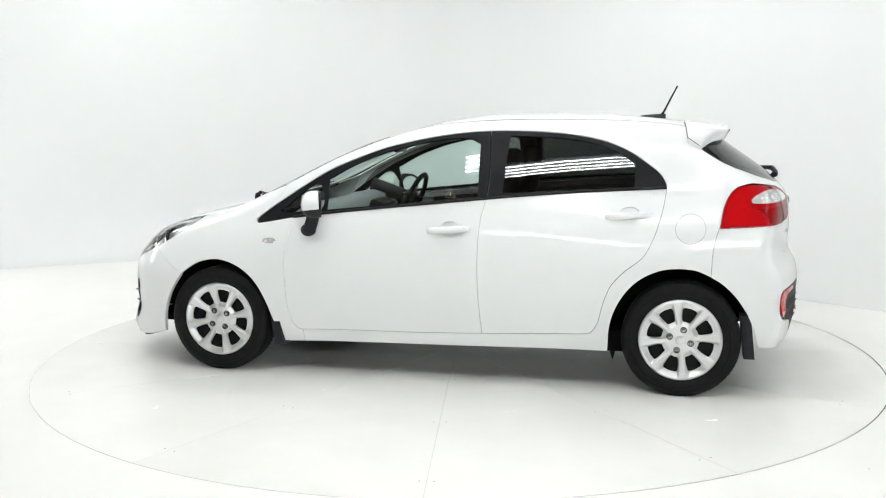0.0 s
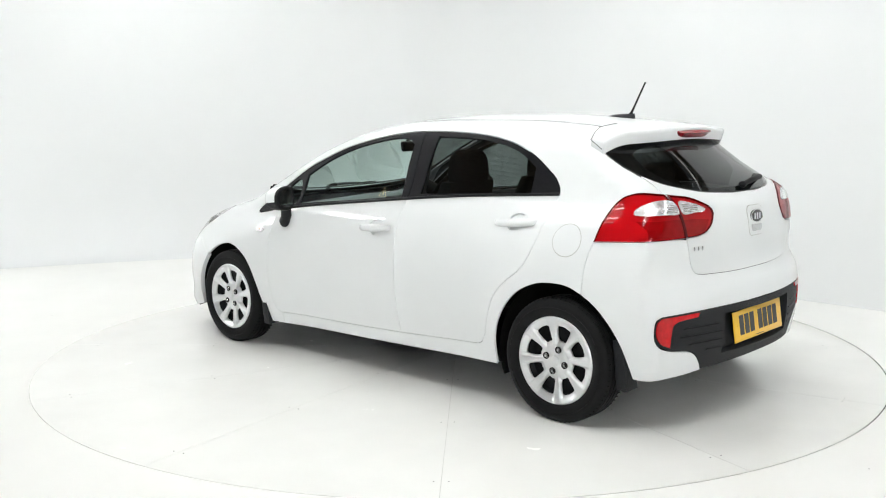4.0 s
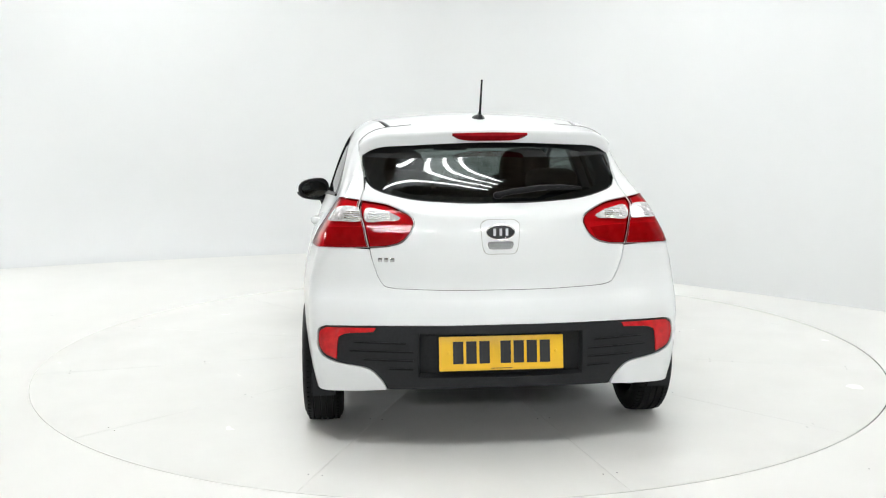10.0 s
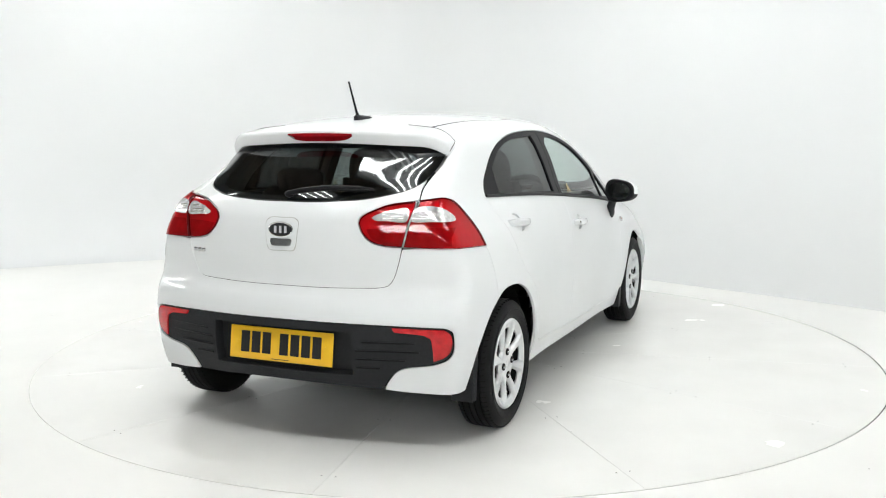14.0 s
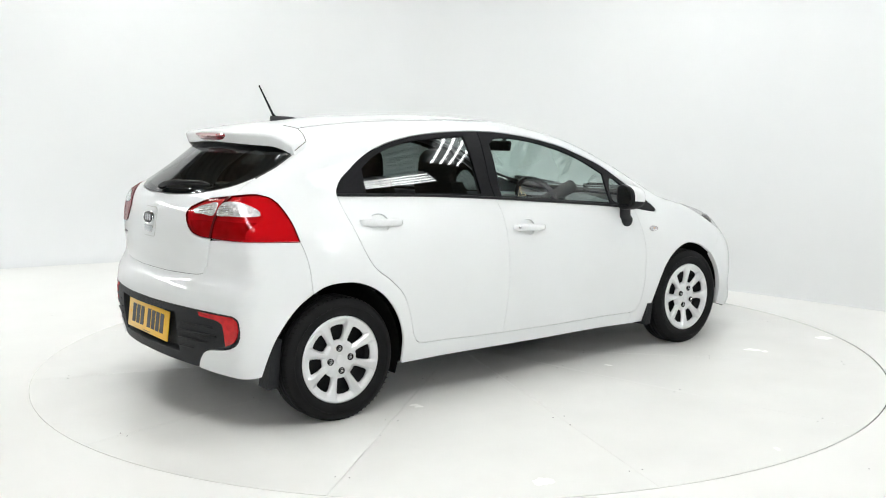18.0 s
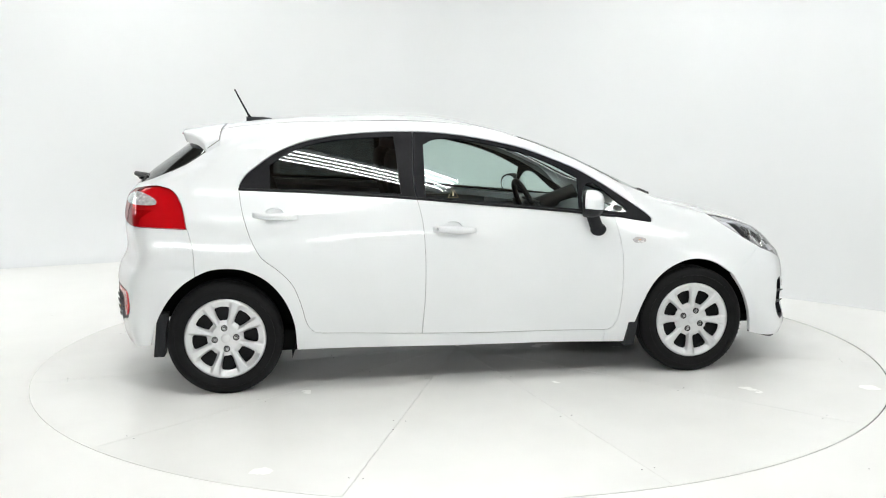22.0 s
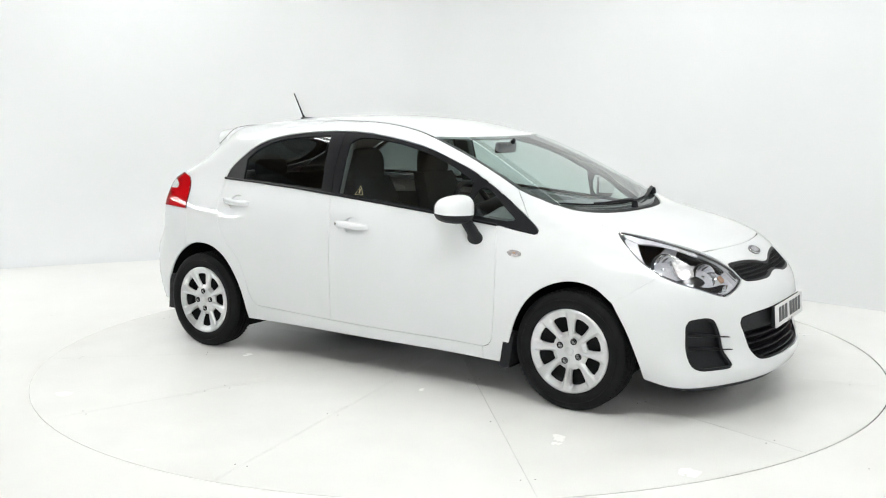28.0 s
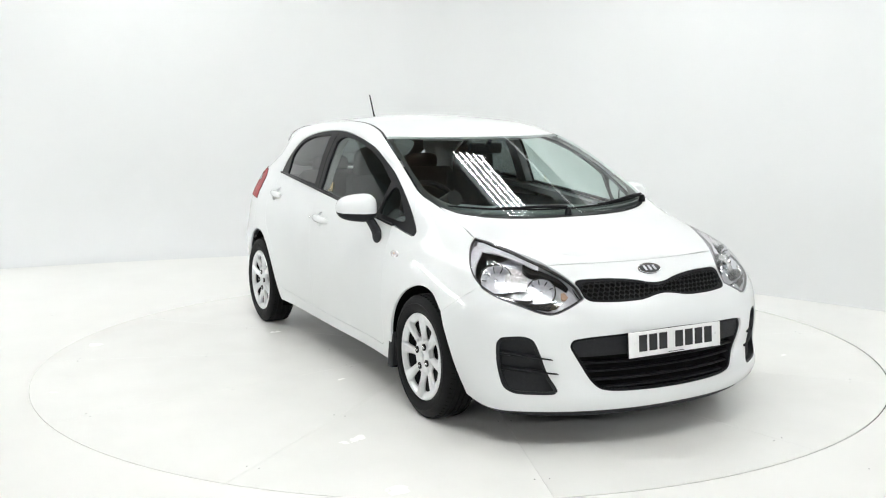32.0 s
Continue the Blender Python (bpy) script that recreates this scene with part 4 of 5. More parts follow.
            part("rib", tube(pts, .0019, 6), CHROME, inner)


def emblem(car, m):
    """An oval maker's badge, kept to plain shapes."""
    w, h = .060, .031
    bm = lathe([(0, .005), (.9, .005), (1, .003), (1, -.006)], 40, "X")
    for v in bm.verts:
        v.co.y *= w
        v.co.z *= h
    em = part("emblem", bm, INK, car, "oval black emblem with a chrome rim")
    em.matrix_basis = m
    part("emblem_rim", tube([(.004, w * math.cos(a), h * math.sin(a)) for a in [2 * math.pi * i / 40 for i in range(40)]], .0026, 6, True), CHROME, em)
    for y in (-.026, 0, .026):
        part("emblem_bar", box((.003, .011, .030), (.0062, y, 0)), LAMP_BRIGHT, em, smooth=False)


def plate_with_bars(parent, name, mat, m, w=.520, h=.111, label=""):
    """A number plate; its characters are plain bars."""
    pl = part(name, rounded(box((.006, w, h)), .0025), mat, parent, label)
    pl.matrix_basis = m
    cw, ch = .044, .072 * h / .111
    for i, y in enumerate((-.172, -.116, -.060, .030, .086, .142, .198)):
        part("character_bar", box((.0016, cw, ch), (.0035, y - .012, .004)), INK, pl, smooth=False)
    part("maker_line", box((.0014, .09, .003), (.0033, 0, -h * .44)), INK, pl, smooth=False)
    for y in (-.225, .232):
        part("screw_cap", lathe([(0, .006), (.005, .0055), (.007, .003)], 12, "X", (0, y, .005)), mat, pl)
    return pl


def build_rear_details(car, gate):
    plate_with_bars(car, "rear_number_plate", YELLOW, pose(-1.893, 0, .440, 0, 0, 0) @ Matrix.Rotation(radians(8), 4, "Y") @ Matrix.Rotation(math.pi, 4, "Z"), w=.53, h=.146, label="yellow rear number plate with black characters as bars")
    # handle pocket and emblem
    panel("handle_bezel", "rear", [R((0, 1.000), (.060, .999), (.079, .985), (.078, .94), (.072, .885), (.062, .864), (0, .861)) + mirrored(R((0, 1.000), (.060, .999), (.079, .985), (.078, .94), (.072, .885), (.062, .864), (0, .861)))[1:-1]], PAINT, gate, sides=(1,), lift=.0035, gap=0, depth=.008, step=.02, label="white handle bezel")
    rim = R((0, 1.003), (.061, 1.002), (.082, .987), (.081, .94), (.075, .885), (.064, .861), (0, .858))
    panel("bezel_joint", "rear", [rim + mirrored(rim)[1:-1]], SEAM_LIGHT, gate, sides=(1,), lift=.0012, gap=0, depth=.002, step=.02, label="grey joint round the handle bezel")
    # no hollow here: the finger recess's shade is a raised grey plate
    panel("recess_shade", "rear", [R((0, .910), (.052, .909), (.055, .898), (.048, .882), (0, .879)) + mirrored(R((0, .910), (.052, .909), (.055, .898), (.048, .882), (0, .879)))[1:-1]], CHROME_DIM, gate, sides=(1,), lift=.0055, gap=0, depth=.004, step=.02, label="grey plate painting the shade of the finger recess")
    xb = float(on_rear([(0, .95)])[0, 0])
    emblem(car, Matrix.Translation((xb - .0045, 0, .951)) @ Matrix.Rotation(math.pi + radians(3), 4, "Y"))
    for i in range(3):
        y = .505 - i * .026
        p = on_rear([(y, .834)])[0]
        part("badge_bar", rounded(box((.004, .020, .017), (p[0] - .002, p[1], p[2]), (0, 0, 18)), .0015), CHROME_DIM, gate, "small chrome badge")
    # wiper
    a, b = on_rear([(.0, 1.098)])[0], on_rear([(-.36, 1.135)])[0]
    wip = part("rear_wiper", ellipsoid((a[0] - .018, 0, 1.100), (.020, .022, .016)), BLACK_TRIM, car, "black rear wiper with a tapered arm")
    pts = [(a[0] - .026, .0, 1.104), (a[0] - .028, -.06, 1.116), (a[0] - .022, -.18, 1.130), (b[0] - .024, -.30, 1.128), (b[0] - .018, -.375, 1.123)]
    part("arm", tube(pts, [.011, .013, .013, .010, .005], 10), BLACK_TRIM, wip)
    part("blade", tube([(a[0] - .022, -.02, 1.112), (a[0] - .012, -.19, 1.122), (b[0] - .014, -.38, 1.118)], .006, 6), RUBBER, wip)


def U(*v):
    return [("u", *p) for p in v]


def build_headlamps(car):
    """Clear lens over a bright bezel, two faceted bowls, black brow and divider, lower chrome strip."""
    loop = [HEAD, HEAD_IN, HEAD_LOW, HEAD_OUT]
    for s in (1, -1):
        k = np.array([1, s, 1])
        lens = panel("headlamp", "front", loop, GLASS_FAINT, car, sides=(s,), lift=0.0, gap=.003, depth=0, step=.025, label="clear headlamp with twin chrome reflectors")[0]
        lens.visible_shadow = False

        def piece(name, curves, mat, lift, label="", deep=.012):
            return panel(name, "front", [curves] if isinstance(curves[0], tuple) else curves, mat, lens, sides=(s,), lift=lift, gap=0, depth=deep, step=.025, label=label)[0]
        panel("housing", "front", loop, LAMP_BRIGHT, lens, sides=(s,), lift=-.060, gap=-.004, depth=0, step=.03, label="bright lamp housing")
        panel("lamp_edge", "front", loop, INK, lens, [loop], sides=(s,), lift=-.002, gap=.0035, hole_gap=-.009, depth=.010, step=.05, label="black lamp edge")
        # the side wall of the housing
        q = from_front(shrink(ring_of(loop, to_front, .02), .003))
        n = skin_normal(q)
        m = len(q)
        v = np.concatenate([q - n * .001, q - n * .058]) * k
        mesh_ob("housing_wall", v, [(i, (i + 1) % m, m + (i + 1) % m, m + i) for i in range(m)], LAMP_BRIGHT, lens, smooth=True)
        piece("bezel", U((.925, .848), (.868, .835), (.858, .790), (.838, .735), (.806, .700), (.860, .740), (.905, .795)), LAMP_BRIGHT, -.010, "pale outer lamp bezel")
        piece("upper_bezel", U((.930, .860), (.870, .861), (.800, .852), (.716, .829), (.640, .805), (.570, .779), (.570, .768), (.640, .792), (.716, .813), (.800, .829), (.868, .833)), LAMP_BRIGHT, -.008, "pale upper lamp bezel", .006)
        piece("dark_panel", U((.850, .815), (.818, .815), (.806, .800), (.822, .765), (.815, .716), (.825, .716), (.848, .765)), GRILLE, -.034, "gloss black panel beside the bowl")
        piece("brow", U((.650, .806), (.560, .774), (.470, .735), (.436, .700), (.474, .722), (.560, .756), (.600, .762), (.640, .788)), GRILLE, -.024, "gloss black brow over the reflectors", .03)
        piece("divider", U((.735, .676), (.673, .684), (.625, .692), (.604, .692), (.575, .664), (.604, .655), (.685, .661)), GRILLE, -.026, "gloss black web below the bowls", .03)
        piece("chrome_strip", U((.781, .688), (.718, .666), (.644, .650), (.648, .634), (.716, .646), (.770, .670)), LAMP_CHROME, -.014, "bright lower strip")
        piece("sill", U((.636, .648), (.570, .640), (.480, .644), (.505, .612), (.568, .621), (.634, .633)), GRILLE, -.020, "black lower lamp trim", .02)
        piece("strip_end", U((.500, .634), (.468, .642), (.490, .612), (.512, .614)), LAMP_CHROME, -.014, "bright end of the lower strip")
        piece("indicator_lens", U((.462, .694), (.448, .696), (.434, .678), (.444, .668), (.458, .668)), AMBER, -.046, "amber indicator bulb behind clear glass")
        # two faceted reflector bowls that face ahead
        for (u, z), r in (((.745, .744), .066), ((.545, .699), .058)):
            c = from_front(np.array([[u, z]]))[0]
            c = c - skin_normal(c[None])[0] * .048
            turn = Matrix.Translation((c[0], c[1] * s, c[2])) @ Matrix.Rotation(radians(30) * s, 4, "Z") @ Matrix.Rotation(radians(-12), 4, "Y")
            prof = [(.018, -.052), (r * .5, -.044), (r * .72, -.030), (r * .9, -.010), (r, .006), (r * 1.05, .008), (r * 1.08, 0), (r * 1.06, -.012)]
            bowl = part("reflector_bowl", lathe(prof, 18, "X"), LAMP_CHROME, lens, "faceted chrome reflector bowl", smooth=False)
            bowl.matrix_basis = turn
            # thin dark bars paint the dark reflections in the bowl for contrast
            for i in range(9):
                a = 2 * math.pi * (i + .5) / 9
                part("dark_streak", tube([(-.042, r * .52 * math.cos(a), r * .52 * math.sin(a)), (-.006, r * .92 * math.cos(a), r * .92 * math.sin(a))], .0016, 5), STEEL, lens).matrix_basis = turn
            part("bowl_surround", lathe([(r * 1.06, .004), (r * 1.13, .001), (r * 1.14, -.014), (r * 1.05, -.014)], 32, "X"), GRILLE, lens, "dark ring round the bowl").matrix_basis = turn
            part("bulb_socket", lathe([(.0, -.050), (.019, -.050), (.021, -.040), (.018, -.036), (.012, -.044), (0, -.044)], 20, "X"), STEEL, lens, "dark bulb socket").matrix_basis = turn
            part("bulb", lathe([(0, -.006), (.006, -.008), (.009, -.016), (.009, -.05)], 14, "X"), CHROME, lens, "bulb shield").matrix_basis = turn
        # bright link between the bowls
        piece("link", U((.700, .800), (.655, .782), (.622, .765), (.606, .740), (.612, .700), (.668, .690), (.690, .705)), CLEAR, -.040, "chrome link between the bowls")


def build_front_details(car):
    plate_with_bars(car, "front_number_plate", PLATE_WHITE, pose(2.112, 0, .452) @ Matrix.Rotation(radians(-4), 4, "Y"), label="white front number plate with black characters as bars")
    part("plate_back", rounded(box((.02, .50, .10), (2.099, 0, .452)), .004), BLACK_GRAIN, car)
    p = on_front([(0, .742)])
    n = skin_normal(p)[0]
    p = p[0]
    emblem(car, Matrix.Translation(tuple(p + n * .002)) @ Matrix.Rotation(-math.asin(n[2]), 4, "Y"))
    # honeycomb mesh of the upper grille
    ring = shrink(ring_of([Fr((0, .687), (.10, .701), (.20, .714), (.30, .718), (.398, .710), (.404, .690), (.392, .652), (.30, .638), (.20, .636), (.11, .640), (0, .654)) + mirrored(Fr((0, .687), (.10, .701), (.20, .714), (.30, .718), (.398, .710), (.404, .690), (.392, .652), (.30, .638), (.20, .636), (.11, .640), (0, .654)))[1:-1]], to_front, .01), .0)
    bars = []
    w, h = .026, .016
    for j in range(8):
        for i in range(-17, 18):
            cy, cz = i * w + (w / 2 if j % 2 else 0), .630 + j * h
            if cz > .73 or cz < .625 or not inside(to_front(on_front([(cy, cz)])), ring)[0]:
                continue
            pts = [(cy + w * .52 * math.cos(radians(60 * q)) * .98, cz + h * .66 * math.sin(radians(60 * q))) for q in range(6)]
            q3 = on_front(pts)
            bars.append(tube([tuple(a - np.array([.011, 0, 0])) for a in q3], .0024, 4, True))
    part("grille_mesh", join(*bars), STEEL_GLOSS, car, "gloss black honeycomb grille mesh")
    # wipers parked at the foot of the windscreen
    def foot_x(y):
        return 1.277 - .34 * abs(y) ** 2.0 - .05

    for y0, y1 in ((.02, -.60), (.60, .03)):
        t = np.linspace(0, 1, 12)
        y = y0 + (y1 - y0) * t
        q = on_top(np.stack([np.array([foot_x(v) for v in y]) - .004 * np.sin(t * 3.1), y], 1))
        wip = part("wiper_arm", tube([tuple(a + np.array([.016, 0, .016 + .012 * math.sin(math.pi * min(1, k * 1.3)) * (1 - k)])) for a, k in zip(q[:8], np.linspace(0, 1, 8))], [.011, .010, .009, .008, .007, .006, .005, .004], 8), BLACK_TRIM, car, "black windscreen wiper")
        part("blade", tube([tuple(a + np.array([0, 0, .007])) for a in q], [.003] + [.0055] * 10 + [.003], 6), RUBBER, wip)
        part("pivot", lathe([(0, .03), (.012, .028), (.017, .01), (.019, -.01)], 16, "Z", tuple(q[0] + np.array([.03, 0, -.012]))), BLACK_TRIM, wip)


def build_mirror(car, s):
    body = new("door_mirror")
    body.parent = car
    body["label"] = "door mirror with a white cap and black foot"
    cx, cy, cz = .642, .900 * s, .966

    ca, sa = math.cos(radians(22)), math.sin(radians(22))

    def shell(z0, z1, name, mat, lab, x0=-9, x1=9, grow=1.0):
        bm = bmesh.new()
        bmesh.ops.create_uvsphere(bm, u_segments=36, v_segments=28, radius=1)
        for v in bm.verts:
            x, y, z = v.co
            f = lambda q, e: math.copysign(abs(q) ** e, q)
            v.co = Vector((f(x, .8), f(y, .7), f(z, .75)))
            taper = 1 - .16 * v.co.y * s
            v.co.z *= taper
            v.co.x = max(v.co.x, -.45) if v.co.x < 0 else v.co.x
            px, py = .02 + v.co.x * .074, v.co.y * .108 * grow
            v.co = Vector((cx + px * ca - py * sa * s, cy + px * sa * s + py * ca, cz + v.co.z * .072 * grow))
        bmesh.ops.bisect_plane(bm, geom=bm.verts[:] + bm.edges[:] + bm.faces[:], plane_co=(0, 0, z0), plane_no=(.10, 0, 1), clear_inner=True)
        bmesh.ops.bisect_plane(bm, geom=bm.verts[:] + bm.edges[:] + bm.faces[:], plane_co=(0, 0, z1), plane_no=(.10, 0, 1), clear_outer=True)
        for at, no in ((x0, -1), (x1, 1)):
            if abs(at) < 9:
                bmesh.ops.bisect_plane(bm, geom=bm.verts[:] + bm.edges[:] + bm.faces[:], plane_co=(at, cy, 0), plane_no=(no * ca, sa * s * no, 0), clear_outer=True)
        part(name, bm, mat, body, lab)
    shell(1.012, 9, "cap", PAINT, "white painted mirror cap", x0=cx - .001)
    shell(-9, 9, "rim", GRILLE, "gloss black mirror rim", x1=cx + .001, grow=1.012)
    shell(-9, 1.012, "base", BLACK_GRAIN, "black mirror underside")
    q = on_side([(.735, .80)])[0]
    sec = []
    for t in np.linspace(0, 1, 6):
        c = Vector((.735 + (.675 - .735) * t, (q[1] - .01) * s + (.868 * s - (q[1] - .01) * s) * t ** 1.4, .815 + (.945 - .815) * t))
        w, d = .040 - .004 * t, .026
        sec.append([(c.x + w * math.cos(a), c.y + d * math.sin(a), c.z) for a in [2 * math.pi * i / 16 for i in range(16)]])
    part("stalk", loft(sec), BLACK_GRAIN, body, "black mirror foot")
    part("foot_pad", ellipsoid((.735, q[1] * s, .818), (.046, .018, .036), 20, 12), BLACK_GRAIN, body)
    g = lathe([(0, 0), (.95, 0), (1, .02)], 32, "X")
    gl = part("mirror_glass", g, CHROME, body, "mirror glass")
    gl.matrix_basis = Matrix.Translation((cx - .0160 * ca, cy - .0160 * sa * s, cz)) @ Matrix.Rotation(radians(22) * s, 4, "Z") @ Matrix.Rotation(radians(3), 4, "Y") @ Matrix.Diagonal((-.02, .088, .055, 1))


def build_handles(car):
    for s in (1, -1):
        for x0, z0, x1, z1 in HANDLES:
            h = new("door_handle")
            h.parent = car
            h["label"] = "white pull handle over a shallow dish"
            xs = np.linspace(x0, x1, 14)
            sec = []
            for i, x in enumerate(xs):
                t = i / 13
                p = on_side([(x, z0 + (z1 - z0) * t)])[0]
                bow = .006 + .030 * math.sin(math.pi * min(1, max(0, (t - .02) / .96))) ** .5
                hh = .0195 * (1 - .35 * abs(2 * t - 1) ** 3)
                sec.append([(x, (p[1] - .012) * s, p[2] + hh * .8), (x, (p[1] + bow * .7) * s, p[2] + hh), (x, (p[1] + bow) * s, p[2] + hh * .4), (x, (p[1] + bow) * s, p[2] - hh * .4), (x, (p[1] + bow * .7) * s, p[2] - hh), (x, (p[1] - .012) * s, p[2] - hh * .8)])
            part("grip", loft(sec), PAINT, h, sharp=60)
            # floor of the finger dish
            panel("dish", "section", [S(*dish_ring((x0, z0, x1, z1)))], PAINT, h, sides=(s,), lift=-.012, gap=-.008, depth=0, step=.02)
            if s < 0 and x0 > -.5:
                p = on_side([(x0 + .022, z0)])[0]
                part("lock", lathe([(0, .004), (.006, .004), (.008, 0)], 14, "Y", (p[0], 0, p[2])), CHROME_DIM, h, "dull metal key lock").matrix_basis = Matrix.Translation((0, (p[1] + .034) * s, 0)) @ Matrix.Diagonal((1, s, 1, 1))


def build_side_details(car):
    for s in (1, -1):
        rep = panel("side_repeater", "section", [S((.930, .757), (.945, .768), (.985, .767), (1.008, .758), (1.006, .746), (.990, .741), (.945, .743))], CLEAR, car, sides=(s,), lift=.006, gap=0, depth=.008, step=.01, label="clear oval side indicator")[0]
        panel("bulb", "section", [S((.962, .756), (.968, .7595), (.977, .759), (.980, .755), (.975, .7515), (.965, .752))], AMBER, rep, sides=(s,), lift=.0075, gap=0, depth=.002, step=.01, label="amber bulb")
        # mud flaps
        for x, z0, z1, lean, yo in ((.935, .165, .345, -.03, .845), (-1.615, .205, .43, -.025, .812)):
            sec = []
            for t in np.linspace(0, 1, 6):
                z = z0 + (z1 - z0) * t
                xx = x + lean * (1 - t)
                w = .10 - .02 * t
                sec.append([(xx - .012, (yo - w) * s, z), (xx + .040, (yo - w) * s, z), (xx + .040, (yo - .004) * s, z), (xx + .030, (yo + .002) * s, z), (xx - .014, yo * s, z)])
            part("mud_flap", loft(sec), BLACK_GRAIN, car, "black mud flap behind the wheel")
    # fuel flap on the left quarter
    c = np.array([-1.322, .864])
    ring = [(c[0] + .0745 * math.cos(a), c[1] + .0735 * math.sin(a)) for a in [2 * math.pi * i / 36 for i in range(36)]]
    panel("fuel_flap", "section", [S(*ring)], PAINT, car, sides=(1,), lift=.0022, gap=.0015, depth=.006, step=.02, label="round white fuel flap")
    ring2 = [(c[0] + .0765 * math.cos(a), c[1] + .0755 * math.sin(a)) for a in [2 * math.pi * i / 36 for i in range(36)]]
    panel("flap_joint", "section", [S(*ring2)], SEAM_LIGHT, car, sides=(1,), lift=.0008, gap=0, depth=0, step=.03, label="grey joint round the fuel flap")
    # aerial
    q = on_top([(-1.115, 0)])[0]
    aer = new("aerial")
    aer.parent = car
    aer["label"] = "black rod aerial on a low foot"
    sec = []
    for t in np.linspace(0, 1, 9):
        x = -1.175 + .15 * t
        z = on_top([(x, 0)])[0, 2]
        w, h = .032 * math.sin(math.pi * (.06 + .88 * (1 - t) ** .8)) ** .6, .026 * (1 - t) ** .7 + .004
        sec.append([(x, w * math.cos(a), z - .004 + h * max(0, math.sin(a)) + .002 * math.sin(a)) for a in [2 * math.pi * i / 16 for i in range(16)]])
    part("foot", loft(sec), BLACK_GRAIN, aer)
    part("rod", tube([(-1.150, 0, 1.438), (-1.165, 0, 1.462), (-1.236, 0, 1.603)], [.010, .006, .0042], 10), BLACK_TRIM, aer)
    part("tip", ellipsoid((-1.236, 0, 1.603), (.0055, .0055, .0055), 10, 8), BLACK_TRIM, aer)


def wheel_cover_mesh():
    """Eight-spoke cover: a dished face with eight openings, facing +y."""
    holes = []
    w = radians(13.6)
    for k in range(8):
        c = radians(45 * k + 22.5)
        pts = [(.094, -w * .6), (.095, 0), (.094, w * .6), (.098, w * .84), (.107, w * .93), (.125, w), (.145, w), (.159, w), (.166, w * .92), (.169, w * .7), (.171, 0), (.169, -w * .7), (.166, -w * .92), (.159, -w), (.145, -w), (.125, -w), (.107, -w * .93), (.098, -w * .84)]
        holes.append(np.array([(r * math.cos(c + a), r * math.sin(c + a)) for r, a in pts]))
    outer = np.array([(.215 * math.cos(a), .215 * math.sin(a)) for a in [2 * math.pi * i / 96 for i in range(96)]])
    v, f = fill(outer, holes, .0055)
    r = np.hypot(v[:, 0], v[:, 1])
    ang = np.degrees(np.arctan2(v[:, 1], v[:, 0]))
    dev = np.abs((ang - 22.5 + 22.5) % 45 - 22.5)
    dish = spline([0, .03, .06, .09, .14, .182, .199, .208, .215], [.004, .004, .001, .003, .011, .016, .016, .012, .001])(r)
    # flat spokes with bevelled flanks, and a scoop outside each opening
    reach = np.clip((r - .072) / .02, 0, 1)
    flank = np.clip((17.2 - dev) / 4.0, 0, 1)
    scoop = np.clip((.202 - r) / .026, 0, 1)
    dish = dish - .014 * flank * reach * scoop
    bm = bmesh.new()
    vs = [bm.verts.new((a, h, b)) for (a, b), h in zip(v, dish)]
    for t in f:
        bm.faces.new([vs[i] for i in t])
    bmesh.ops.recalc_face_normals(bm, faces=bm.faces)
    geo = bmesh.ops.extrude_face_region(bm, geom=bm.faces[:])["geom"]
    for e in geo:
        if isinstance(e, bmesh.types.BMVert):
            e.co.y -= .007
    return bm


